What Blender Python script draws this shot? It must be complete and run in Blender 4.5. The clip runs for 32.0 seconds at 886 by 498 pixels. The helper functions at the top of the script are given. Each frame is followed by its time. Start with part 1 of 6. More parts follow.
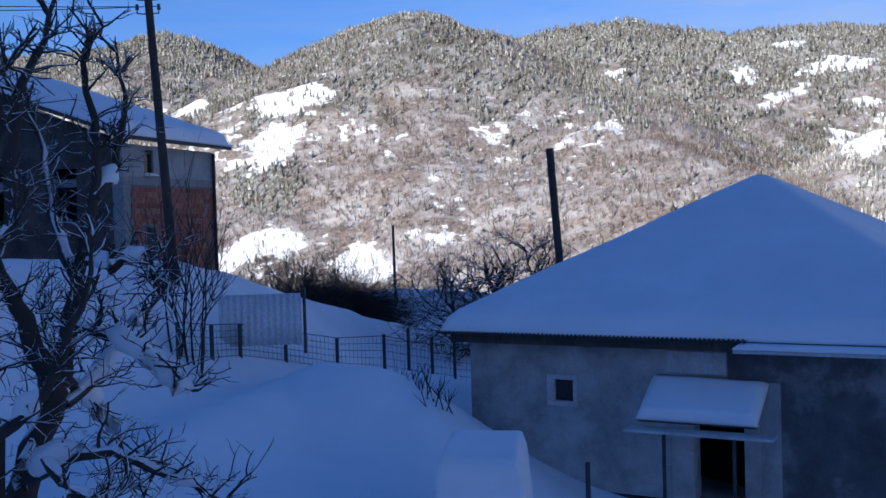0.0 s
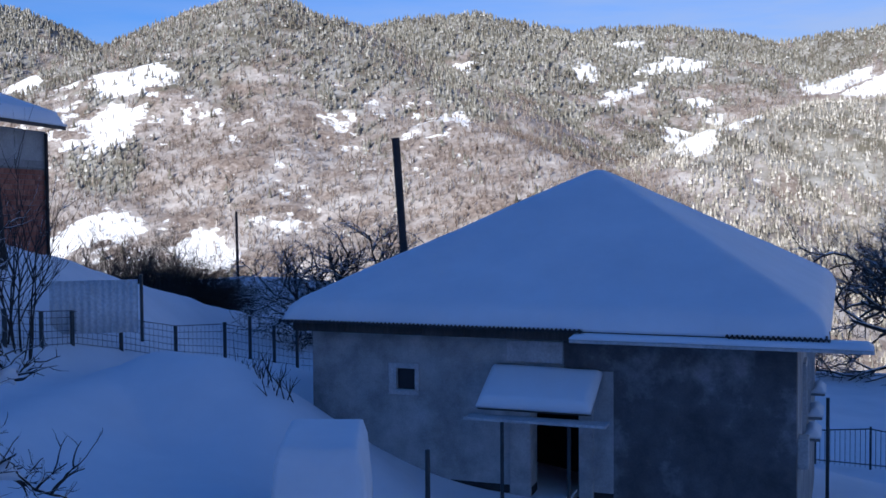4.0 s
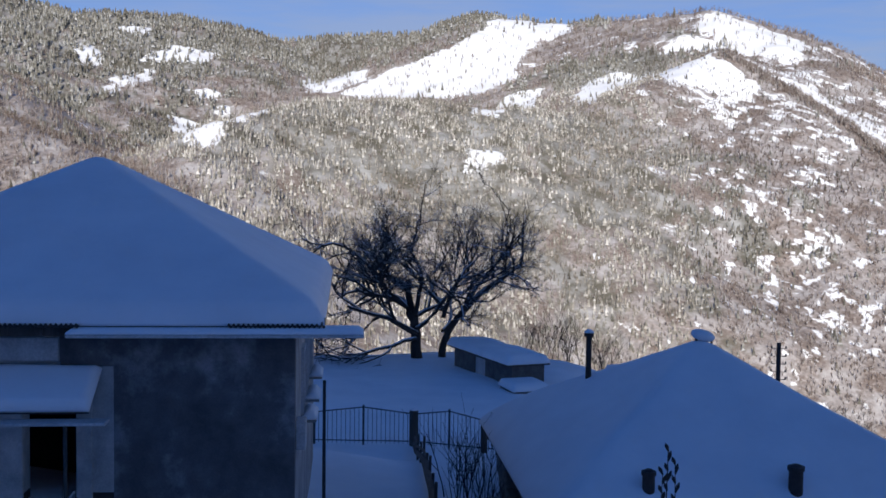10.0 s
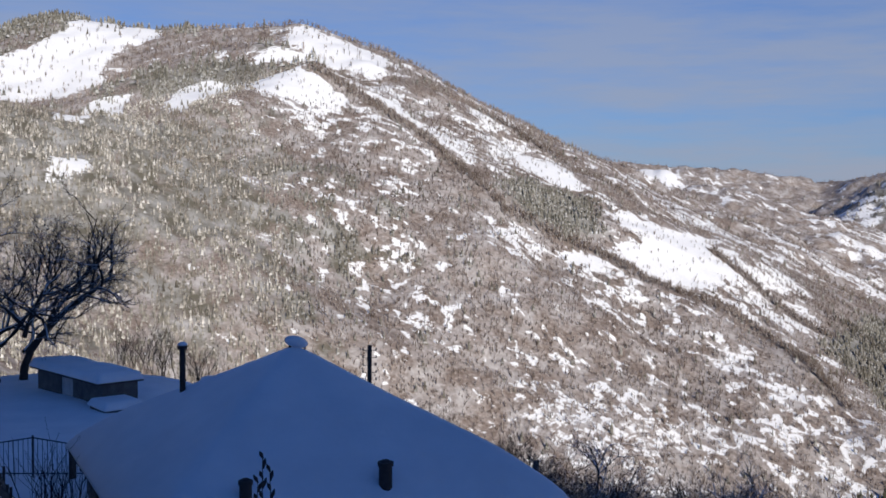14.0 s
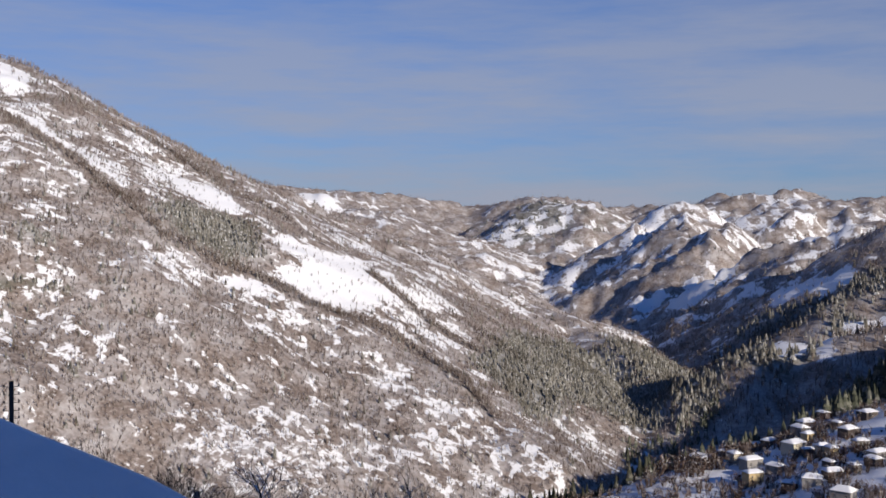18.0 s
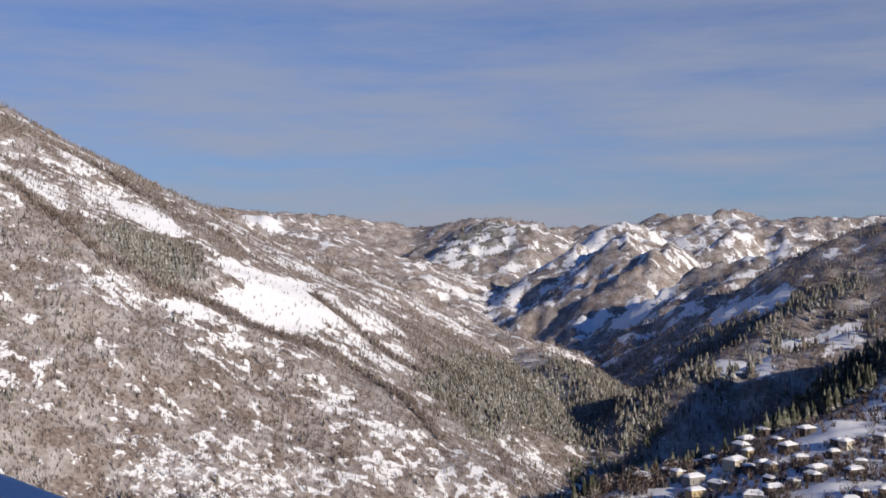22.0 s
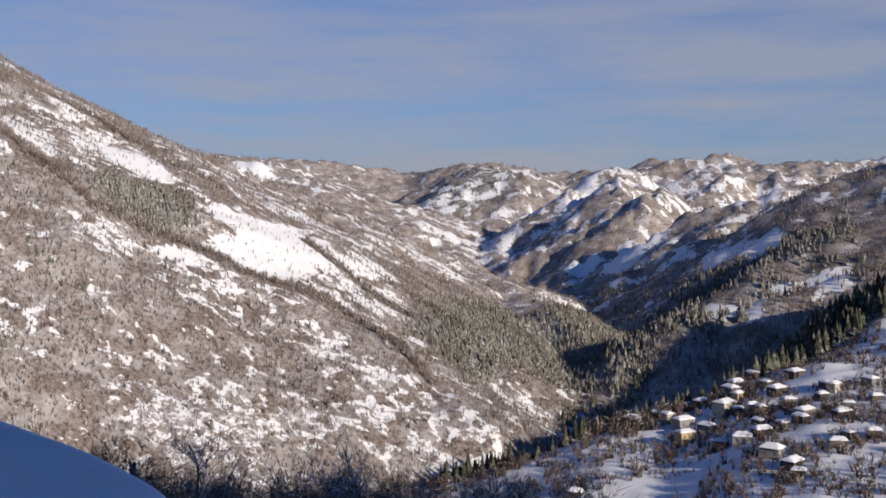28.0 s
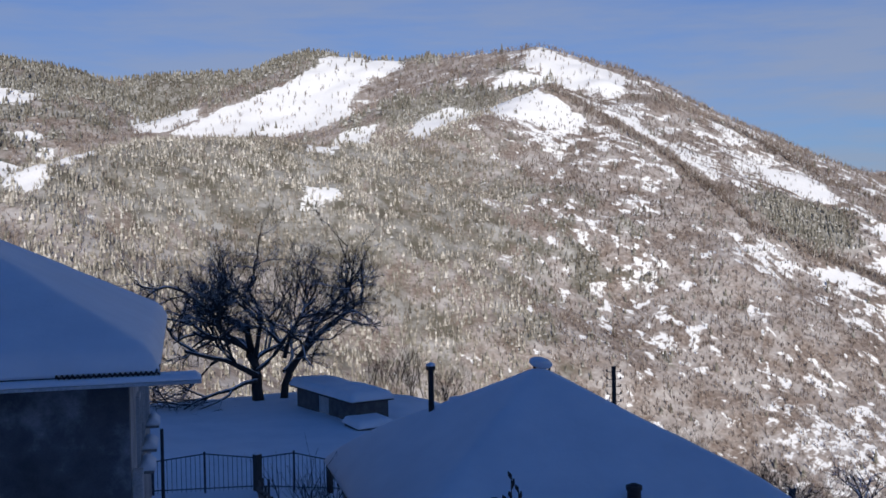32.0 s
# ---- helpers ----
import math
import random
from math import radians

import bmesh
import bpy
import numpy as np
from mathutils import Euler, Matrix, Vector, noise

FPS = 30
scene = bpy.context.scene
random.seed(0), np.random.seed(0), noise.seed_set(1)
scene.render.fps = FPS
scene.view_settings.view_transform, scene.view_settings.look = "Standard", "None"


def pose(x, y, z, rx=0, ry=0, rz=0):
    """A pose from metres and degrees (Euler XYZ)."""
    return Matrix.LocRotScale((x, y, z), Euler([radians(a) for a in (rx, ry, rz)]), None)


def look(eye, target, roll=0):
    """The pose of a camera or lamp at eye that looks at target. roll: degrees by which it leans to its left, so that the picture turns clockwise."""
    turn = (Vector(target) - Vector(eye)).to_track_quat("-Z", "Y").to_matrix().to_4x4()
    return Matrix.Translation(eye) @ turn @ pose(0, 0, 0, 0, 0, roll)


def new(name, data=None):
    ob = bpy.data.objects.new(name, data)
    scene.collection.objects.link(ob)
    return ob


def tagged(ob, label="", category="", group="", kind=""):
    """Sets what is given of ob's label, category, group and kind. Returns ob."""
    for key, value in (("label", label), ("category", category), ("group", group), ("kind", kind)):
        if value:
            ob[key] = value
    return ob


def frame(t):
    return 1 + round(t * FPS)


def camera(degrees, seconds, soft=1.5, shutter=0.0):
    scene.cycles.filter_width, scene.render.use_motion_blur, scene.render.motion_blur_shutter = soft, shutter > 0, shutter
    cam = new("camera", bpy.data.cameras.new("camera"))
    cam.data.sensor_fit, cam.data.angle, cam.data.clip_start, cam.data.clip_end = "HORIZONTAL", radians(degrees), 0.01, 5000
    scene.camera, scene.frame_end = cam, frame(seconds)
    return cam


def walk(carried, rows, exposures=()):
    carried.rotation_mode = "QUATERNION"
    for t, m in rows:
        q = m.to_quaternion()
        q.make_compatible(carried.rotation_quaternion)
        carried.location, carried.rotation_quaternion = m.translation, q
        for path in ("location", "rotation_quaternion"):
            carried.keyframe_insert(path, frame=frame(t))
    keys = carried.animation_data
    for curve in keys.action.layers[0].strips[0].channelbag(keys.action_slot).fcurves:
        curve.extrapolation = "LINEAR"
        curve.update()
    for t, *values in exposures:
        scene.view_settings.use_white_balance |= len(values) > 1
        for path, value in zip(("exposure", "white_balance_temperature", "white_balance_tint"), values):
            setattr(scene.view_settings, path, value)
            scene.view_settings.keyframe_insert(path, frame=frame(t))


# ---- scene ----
cam = camera(45.17, 32.0, soft=1.6)
EYE = 5.75      # eye above the yard of the plastered house
ARM = 0.22      # the camera is swung at arm's length round the one who holds it
ROWS = [        # seconds, yaw, pitch, lean
    (0.0, -0.05, -1.72, 1.68),
    (0.5, -1.11, -1.74, 1.50),
    (1.0, -2.19, -1.88, 1.14),
    (1.5, -3.08, -2.23, 1.19),
    (2.0, -4.28, -2.34, 0.79),
    (2.5, -5.02, -2.49, 0.75),
    (4.5, -10.26, -2.52, 0.24),
    (5.0, -12.56, -2.69, 0.05),
    (5.5, -14.24, -2.61, -0.06),
    (6.0, -15.77, -2.77, -0.32),
    (6.5, -17.61, -2.75, -0.07),
    (7.0, -19.47, -2.91, 0.01),
    (7.5, -22.19, -2.87, -0.56),
    (8.0, -24.57, -3.04, -0.78),
    (8.5, -27.21, -3.26, -0.94),
    (9.0, -29.67, -3.38, -0.81),
    (9.5, -32.26, -3.47, -0.80),
    (10.0, -34.27, -2.91, -0.71),
    (10.5, -36.32, -2.85, -0.68),
    (11.0, -39.33, -2.88, -0.40),
    (11.5, -41.82, -3.13, -0.51),
    (12.0, -44.93, -3.00, -0.75),
    (12.5, -47.65, -2.81, -0.54),
    (13.0, -50.19, -2.46, -0.75),
    (13.5, -52.36, -2.34, -0.47),
    (14.0, -55.80, -2.21, -0.34),
    (14.5, -59.22, -2.21, -0.54),
    (16.5, -68.52, -2.05, -0.32),
    (17.0, -70.45, -2.12, -0.09),
    (17.5, -72.18, -1.68, -0.09),
    (18.0, -73.93, -0.89, 0.00),
    (18.5, -74.85, -0.34, 0.14),
    (19.0, -75.36, -0.18, -0.07),
    (19.5, -75.48, -0.08, 0.15),
    (20.0, -75.85, 0.02, 0.19),
    (20.5, -76.20, 0.03, 0.25),
    (21.0, -76.48, 0.19, 0.26),
    (21.5, -76.69, 0.19, 0.29),
    (22.0, -76.95, 0.25, 0.33),
    (22.5, -77.06, 0.30, 0.22),
    (23.0, -77.27, 0.35, 0.24),
    (23.5, -77.43, 0.27, 0.03),
    (24.0, -77.52, 0.21, 0.20),
    (24.5, -77.73, 0.43, 0.32),
    (26.5, -78.43, -0.20, 0.11),
    (27.0, -78.53, -0.40, 0.04),
    (27.5, -78.27, -1.96, 0.02),
    (28.0, -77.39, -2.68, 0.53),
    (28.5, -76.89, -3.67, 0.30),
    (29.0, -73.63, -4.63, 1.47),
    (29.5, -71.14, -4.79, 1.55),
    (30.0, -66.04, -4.42, 1.25),
    (30.5, -59.27, -2.82, 1.27),
    (31.0, -53.32, -2.35, 1.31),
    (31.5, -49.00, -1.94, 0.77),
    (32.0, -42.95, -1.01, 1.09),
]


def swing(t, yaw, pitch, lean):
    a, p = radians(yaw), radians(pitch)
    return t, pose(-ARM * math.sin(a) * math.cos(p), ARM * math.cos(a) * math.cos(p), EYE + ARM * math.sin(p), 90 + pitch, lean, yaw)


walk(cam, [swing(*row) for row in ROWS], [  # seconds, stops, kelvin, tint
    (0.0, 0.62, 6080, 8), (4.0, 0.60, 6100, 8), (6.0, 0.57, 6130, 8), (10.0, 0.20, 6350, 9), (13.0, 0.0, 6500, 9), (19.0, 0.0, 6850, 12),
    (28.0, -0.02, 7050, 12), (29.5, -0.10, 7000, 12), (30.5, -0.10, 6800, 11), (31.2, -0.10, 6650, 10), (32.0, -0.04, 6500, 9)])

# ---- sky and sun ----
SUN_AZ, SUN_EL = 216.0, 19.5        # degrees clockwise from straight ahead, and above the horizon
world = bpy.data.worlds.new("winter_sky")
scene.world = world
world.use_nodes = True
nt = world.node_tree
nt.nodes.clear()
w_out = nt.nodes.new("ShaderNodeOutputWorld")
w_bg = nt.nodes.new("ShaderNodeBackground")
w_sky = nt.nodes.new("ShaderNodeTexSky")
w_sky.sky_type = "NISHITA"
w_sky.sun_disc = False
w_sky.sun_elevation = radians(SUN_EL)
w_sky.sun_rotation = radians(SUN_AZ)
w_sky.altitude = 900
w_sky.air_density = 1.0
w_sky.dust_density = 0.6
w_sky.ozone_density = 5.0
# thin streaks of cloud
w_tc = nt.nodes.new("ShaderNodeTexCoord")
w_map = nt.nodes.new("ShaderNodeMapping")
w_map.inputs["Scale"].default_value = (1.6, 1.6, 13.0)
w_no = nt.nodes.new("ShaderNodeTexNoise")
w_no.inputs["Scale"].default_value = 1.7
w_no.inputs["Detail"].default_value = 6.0
w_no.inputs["Roughness"].default_value = 0.62
w_ramp = nt.nodes.new("ShaderNodeValToRGB")
w_ramp.color_ramp.elements[0].position = 0.10
w_ramp.color_ramp.elements[0].color = (0, 0, 0, 1)
w_ramp.color_ramp.elements[1].position = 0.58
w_ramp.color_ramp.elements[1].color = (1, 1, 1, 1)
w_mix = nt.nodes.new("ShaderNodeMix")
w_mix.data_type = "RGBA"
w_mix.inputs["B"].default_value = (5.5, 6.2, 8.1, 1)
nt.links.new(w_tc.outputs["Generated"], w_map.inputs["Vector"])
nt.links.new(w_map.outputs[0], w_no.inputs["Vector"])
nt.links.new(w_no.outputs["Fac"], w_ramp.inputs["Fac"])
w_sep = nt.nodes.new("ShaderNodeSeparateXYZ")
w_low = nt.nodes.new("ShaderNodeMapRange")
w_low.inputs["From Min"].default_value = 0.0
w_low.inputs["From Max"].default_value = 0.6
w_low.inputs["To Min"].default_value = 1.0
w_low.inputs["To Max"].default_value = 0.0
w_mul = nt.nodes.new("ShaderNodeMath")
w_mul.operation = "MULTIPLY"
nt.links.new(w_tc.outputs["Generated"], w_sep.inputs[0])
nt.links.new(w_sep.outputs["Z"], w_low.inputs["Value"])
nt.links.new(w_ramp.outputs["Color"], w_mul.inputs[0])
nt.links.new(w_low.outputs[0], w_mul.inputs[1])
w_side = nt.nodes.new("ShaderNodeMapRange")
w_side.inputs["From Min"].default_value = -0.35
w_side.inputs["From Max"].default_value = 0.55
w_side.inputs["To Min"].default_value = 0.25
w_side.inputs["To Max"].default_value = 1.0
w_mul2 = nt.nodes.new("ShaderNodeMath")
w_mul2.operation = "MULTIPLY"
nt.links.new(w_sep.outputs["X"], w_side.inputs["Value"])
nt.links.new(w_mul.outputs[0], w_mul2.inputs[0])
nt.links.new(w_side.outputs[0], w_mul2.inputs[1])
nt.links.new(w_mul2.outputs[0], w_mix.inputs["Factor"])
w_tint = nt.nodes.new("ShaderNodeMix")
w_tint.data_type = "RGBA"
w_tint.blend_type = "MULTIPLY"
w_tint.inputs["Factor"].default_value = 1.0
w_tint.inputs["B"].default_value = (0.57, 1.05, 1.68, 1)
nt.links.new(w_sky.outputs[0], w_tint.inputs["A"])
nt.links.new(w_tint.outputs["Result"], w_mix.inputs["A"])
nt.links.new(w_mix.outputs["Result"], w_bg.inputs["Color"])
nt.links.new(w_bg.outputs[0], w_out.inputs[0])
w_bg.inputs["Strength"].default_value = 0.058

sun_data = bpy.data.lights.new("sun", "SUN")
sun_data.energy = 5.0
sun_data.angle = radians(0.53)
sun_data.color = (1.0, 0.915, 0.80)
sun = new("sun", sun_data)
sa, se = radians(SUN_AZ), radians(SUN_EL)
sun.matrix_world = look((math.sin(sa) * math.cos(se) * 100, math.cos(sa) * math.cos(se) * 100, 100 * math.sin(se)), (0, 0, 0))


# ---- materials ----
def material(name, rough=0.8, metal=0.0):
    m = bpy.data.materials.new(name)
    m.use_nodes = True
    b = m.node_tree.nodes["Principled BSDF"]
    b.inputs["Roughness"].default_value = rough
    b.inputs["Metallic"].default_value = metal
    return m, m.node_tree, b


def noise_node(t, scale, detail=4.0, rough=0.55, stretch=None, coords="Object"):
    n = t.nodes.new("ShaderNodeTexNoise")
    n.inputs["Scale"].default_value = scale
    n.inputs["Detail"].default_value = detail
    n.inputs["Roughness"].default_value = rough
    tc = t.nodes.new("ShaderNodeTexCoord")
    if stretch:
        mp = t.nodes.new("ShaderNodeMapping")
        mp.inputs["Scale"].default_value = stretch
        t.links.new(tc.outputs[coords], mp.inputs["Vector"])
        t.links.new(mp.outputs[0], n.inputs["Vector"])
    else:
        t.links.new(tc.outputs[coords], n.inputs["Vector"])
    return n


def ramp_node(t, source, stops):
    r = t.nodes.new("ShaderNodeValToRGB")
    e = r.color_ramp.elements
    while len(e) < len(stops):
        e.new(0.5)
    for k, (p, c) in enumerate(stops):
        e[k].position = p
        e[k].color = (*c, 1) if len(c) == 3 else c
    t.links.new(source, r.inputs["Fac"])
    return r


def mix_node(t, fac, a, b, mode="MIX"):
    m = t.nodes.new("ShaderNodeMix")
    m.data_type = "RGBA"
    m.blend_type = mode
    for key, v in (("Factor", fac), ("A", a), ("B", b)):
        if isinstance(v, (int, float)):
            m.inputs[key].default_value = v
        elif isinstance(v, tuple):
            m.inputs[key].default_value = (*v, 1)
        else:
            t.links.new(v, m.inputs[key])
    return m.outputs["Result"]


def bump_node(t, b, height, strength, distance):
    n = t.nodes.new("ShaderNodeBump")
    n.inputs["Strength"].default_value = strength
    n.inputs["Distance"].default_value = distance
    t.links.new(height, n.inputs["Height"])
    t.links.new(n.outputs[0], b.inputs["Normal"])


def mottled(name, a, b, scale, rough=0.8, metal=0.0, bump=0.3, fine=9.0, stretch=None, depth=0.01):
    """A two-scale surface: broad mottling from a to b and fine grain."""
    m, t, p = material(name, rough, metal)
    n1 = noise_node(t, scale, 5, 0.6, stretch)
    n2 = noise_node(t, scale * fine, 3, 0.6, stretch)
    c = ramp_node(t, n1.outputs["Fac"], [(0.3, a), (0.7, b)])
    g = ramp_node(t, n2.outputs["Fac"], [(0.25, (0.72, 0.72, 0.72)), (0.75, (1.12, 1.12, 1.12))])
    t.links.new(mix_node(t, 1.0, c.outputs[0], g.outputs[0], "MULTIPLY"), p.inputs["Base Color"])
    bump_node(t, p, n2.outputs["Fac"], bump, depth)
    return m


def snow_material(name, lo=(0.78, 0.80, 0.83), hi=(0.88, 0.89, 0.91)):
    m, t, p = material(name, 0.65)
    n1 = noise_node(t, 0.6, 6, 0.6)
    n2 = noise_node(t, 9.0, 4, 0.6)
    c = ramp_node(t, n1.outputs["Fac"], [(0.3, lo), (0.7, hi)])
    t.links.new(c.outputs[0], p.inputs["Base Color"])
    p.inputs["Specular IOR Level"].default_value = 0.25
    h = mix_node(t, 0.25, n1.outputs["Fac"], n2.outputs["Fac"])
    bump_node(t, p, h, 0.25, 0.12)
    return m


SNOW = snow_material("snow")
DARK_METAL = mottled("dark_rusty_metal", (0.035, 0.03, 0.03), (0.07, 0.055, 0.05), 3.0, 0.7, 0.3)
DARK_WOOD = mottled("weathered_dark_wood", (0.05, 0.045, 0.04), (0.11, 0.095, 0.08), 2.0, 0.85, 0, 0.5, 8, (1, 1, 0.15))
BARK = mottled("dark_bark", (0.035, 0.028, 0.024), (0.08, 0.065, 0.055), 3.0, 0.9, 0, 0.6, 6, (1, 1, 0.3))
# Near-black paint that carries the darkness of an unlit room.
BLACK = mottled("painted_interior_dark", (0.012, 0.012, 0.012), (0.02, 0.019, 0.018), 2.0, 0.9)

# ---- land ----
def lattice(ix, iy, seed):
    h = (ix * 374761393 + iy * 668265263 + seed * 974634123) & 0xFFFFFFFF
    h = ((h ^ (h >> 13)) * 1274126177) & 0xFFFFFFFF
    return ((h ^ (h >> 16)) & 0xFFFF) / 65535.0


def grain(x, y, size, seed=0, octaves=4):
    """Smooth value noise in -1..1 over metres."""
    total, amp, norm = 0.0, 1.0, 0.0
    for k in range(octaves):
        u, v = x / size, y / size
        iu, iv = np.floor(u).astype(np.int64), np.floor(v).astype(np.int64)
        fu, fv = u - iu, v - iv
        fu, fv = fu * fu * (3 - 2 * fu), fv * fv * (3 - 2 * fv)
        a, b = lattice(iu, iv, seed + k), lattice(iu + 1, iv, seed + k)
        c, d = lattice(iu, iv + 1, seed + k), lattice(iu + 1, iv + 1, seed + k)
        total = total + amp * ((a * (1 - fu) + b * fu) * (1 - fv) + (c * (1 - fu) + d * fu) * fv)
        norm += amp
        amp *= 0.5
        size *= 0.5
    return 2 * total / norm - 1


def at(az, d, el=None, z=None):
    """A place by its bearing (degrees clockwise from straight ahead), its distance on the plan and its angle above eye level."""
    a = radians(az)
    return d * math.sin(a), d * math.cos(a), EYE + d * math.tan(radians(el)) if z is None else z


# Crests as bearing, distance and angle above eye level; with each the fall of its flanks.
RIDGES = {
    "left_back": (0.50, [(-34, 1700, 7.5), (-22.3, 1600, 8.4), (-17.5, 1550, 8.8), (-14.1, 1500, 9.8), (-10.9, 1450, 8.4), (-8.3, 1450, 7.8), (-2, 1500, 7.5)]),
    "round_hill": (0.52, [(-15, 950, 2.5), (-11.5, 980, 6.0), (-8.3, 980, 8.1), (-4.6, 940, 9.8), (-1.1, 900, 10.4), (2.6, 860, 9.3), (4.6, 800, 7.8), (6.4, 720, 5.0), (8.2, 660, 4.4), (12.6, 580, 2.7), (15.7, 540, 1.4), (20, 500, -0.6), (24.6, 470, -3)]),
    "wooded_back": (0.48, [(3, 1500, 8.8), (6.8, 1450, 9.5), (10.2, 1400, 9.9), (12.9, 1400, 9.5), (15.0, 1400, 8.85), (18.5, 1400, 9.0), (20.8, 1420, 8.95), (23.2, 1450, 8.4), (25.9, 1500, 7.8), (28, 1500, 7.9), (31.5, 1450, 8.2)]),
    "back_spur": (0.50, [(12, 1250, 6.5), (17, 1050, 4.2), (21, 900, 2.2), (23, 760, 0.3)]),
    "great_mountain": (0.52, [(31.5, 1450, 8.2), (34.3, 1400, 9.0), (36.5, 1350, 9.6), (39.2, 1320, 9.4), (41.5, 1300, 9.15), (44.3, 1250, 9.4), (48, 1200, 9.8), (50.5, 1180, 8.8), (52.2, 1190, 7.4), (53.2, 1195, 6.4), (54.6, 1210, 5.1), (56.7, 1220, 4.4), (58.5, 1250, 4.5), (60.9, 1300, 3.7), (64.3, 1380, 2.65), (66.5, 1430, 1.6), (69.1, 1480, 0.2), (71.5, 1500, -0.9), (73.3, 1500, -1.9), (76.3, 1480, -2.65), (79.4, 1420, -4.1), (81.5, 1350, -5.2), (83.9, 1120, -6.5), (85.6, 960, -7.8), (86.4, 850, -9.8)]),
    "front_shoulder": (0.60, [(21.5, 620, 2.0), (23.2, 680, 3.5), (26.1, 720, 4.3), (29.4, 750, 4.8), (33.6, 780, 4.7), (38.2, 800, 4.5), (40.9, 820, 4.2), (45.1, 900, 5.5), (48.7, 1000, 7.0)]),
    "long_spur": (0.58, [(48.7, 1000, 7.0), (52, 950, 5.2), (54.7, 900, 3.5), (58.5, 850, 0.3), (64.1, 800, -2.9), (68.4, 770, -4.8), (74, 740, -7.8), (77.5, 700, -10)]),
    "far_plateau": (0.40, [(55, 3700, 2.4), (62, 3800, 2.6), (68.6, 3800, 2.1), (72.8, 3900, 1.8), (75.8, 4000, 1.4), (79.8, 3700, 1.8), (84.3, 4000, 1.2), (87.8, 3500, 1.4), (88.7, 3300, 1.9), (92.1, 3200, 2.0), (98, 3200, 1.6), (108, 3200, 1.8), (125, 3000, 2.0)]),
    "far_left_flank": (0.34, [(60, 2900, 2.4), (67, 2700, 1.9), (70, 2600, 1.0), (73, 2600, 0.2), (77, 2700, -0.9), (79.5, 2500, -2.6)]),
    "dark_knoll": (0.5, [(77.2, 3300, 0.6), (78.8, 3200, 1.5), (79.9, 3100, 1.75), (81.6, 3000, 1.3), (83.2, 2900, 0.0)]),
    "crags": (0.80, [(84.2, 2350, 0.2), (85.1, 2400, 1.1), (86.3, 2400, 1.4), (87.7, 2400, 1.2), (89.4, 2450, 0.4), (90.9, 2450, 0.3), (92.0, 2450, 0.9), (93.4, 2500, 0.5), (94.8, 2500, 1.0), (96.4, 2500, 1.1), (98.2, 2500, 0.9), (116, 2400, 1.6)]),
    "crag_left": (0.62, [(84.2, 2350, 0.2), (83.3, 2500, -0.6), (82.4, 2650, -1.6), (80.9, 2850, -2.6), (79.4, 3050, -3.6)]),
    "crag_rib": (0.64, [(86.9, 2380, 1.2), (86.6, 2150, 0.2), (84.8, 2300, -1.3), (82.4, 2480, -3.1), (80.3, 2650, -4.1)]),
    "crag_rib_near": (0.66, [(89.0, 2350, 0.3), (88.0, 2000, -0.7), (86.8, 2060, -2.0), (85.4, 2130, -3.3), (82.7, 2300, -4.8)]),
    "long_rib": (0.68, [(100, 1750, 0.6), (93.4, 1740, -0.4), (90.9, 1760, -1.0), (88.9, 1800, -2.1), (86.8, 1860, -3.4), (83.6, 1980, -5.2)]),
    "dark_ridge": (0.64, [(116, 1350, 4.6), (108, 1380, 3.6), (103, 1390, 2.6), (98.5, 1400, 1.5), (97.2, 1410, 0.6), (95.3, 1420, -0.35), (94.0, 1430, -1.25), (91.2, 1450, -2.1), (89.4, 1470, -3.0), (87.7, 1490, -4.2), (86.3, 1510, -5.1), (84.2, 1560, -6.2)]),
    "wooded_ridge": (0.66, [(114, 1210, 0.6), (103, 1230, -0.9), (98.5, 1230, -1.85), (96.7, 1220, -2.55), (94.0, 1200, -3.75), (92.0, 1190, -4.9), (89.7, 1190, -5.9), (88.3, 1190, -7.0), (86.6, 1200, -8.1)]),
    "field_ridge": (0.75, [(114, 960, -1.2), (104, 950, -2.6), (98.5, 930, -3.95), (95.1, 910, -5.0), (92.6, 900, -6.0), (90.3, 890, -6.25), (88.9, 880, -7.1), (88.2, 870, -8.3)]),
    # Added mostly out of view, to throw shade on the ravine and village.
    "shading_hill": (0.7, [(100.0, 800, -6.4), (102, 800, -4.3), (106, 800, -2.0), (116, 760, 0.5)]),
    "hill_behind": (1.0, [(-80, 260, 16), (-120, 240, 26.5), (-150, 230, 31.2), (-160, 230, 30.8), (-166, 230, 23.5), (-172, 230, 18), (175, 235, 16.5), (165, 250, 9)]),
}

SHARP = ("crags", "crag_left", "crag_rib", "crag_rib_near", "long_rib", "dark_ridge", "wooded_ridge")

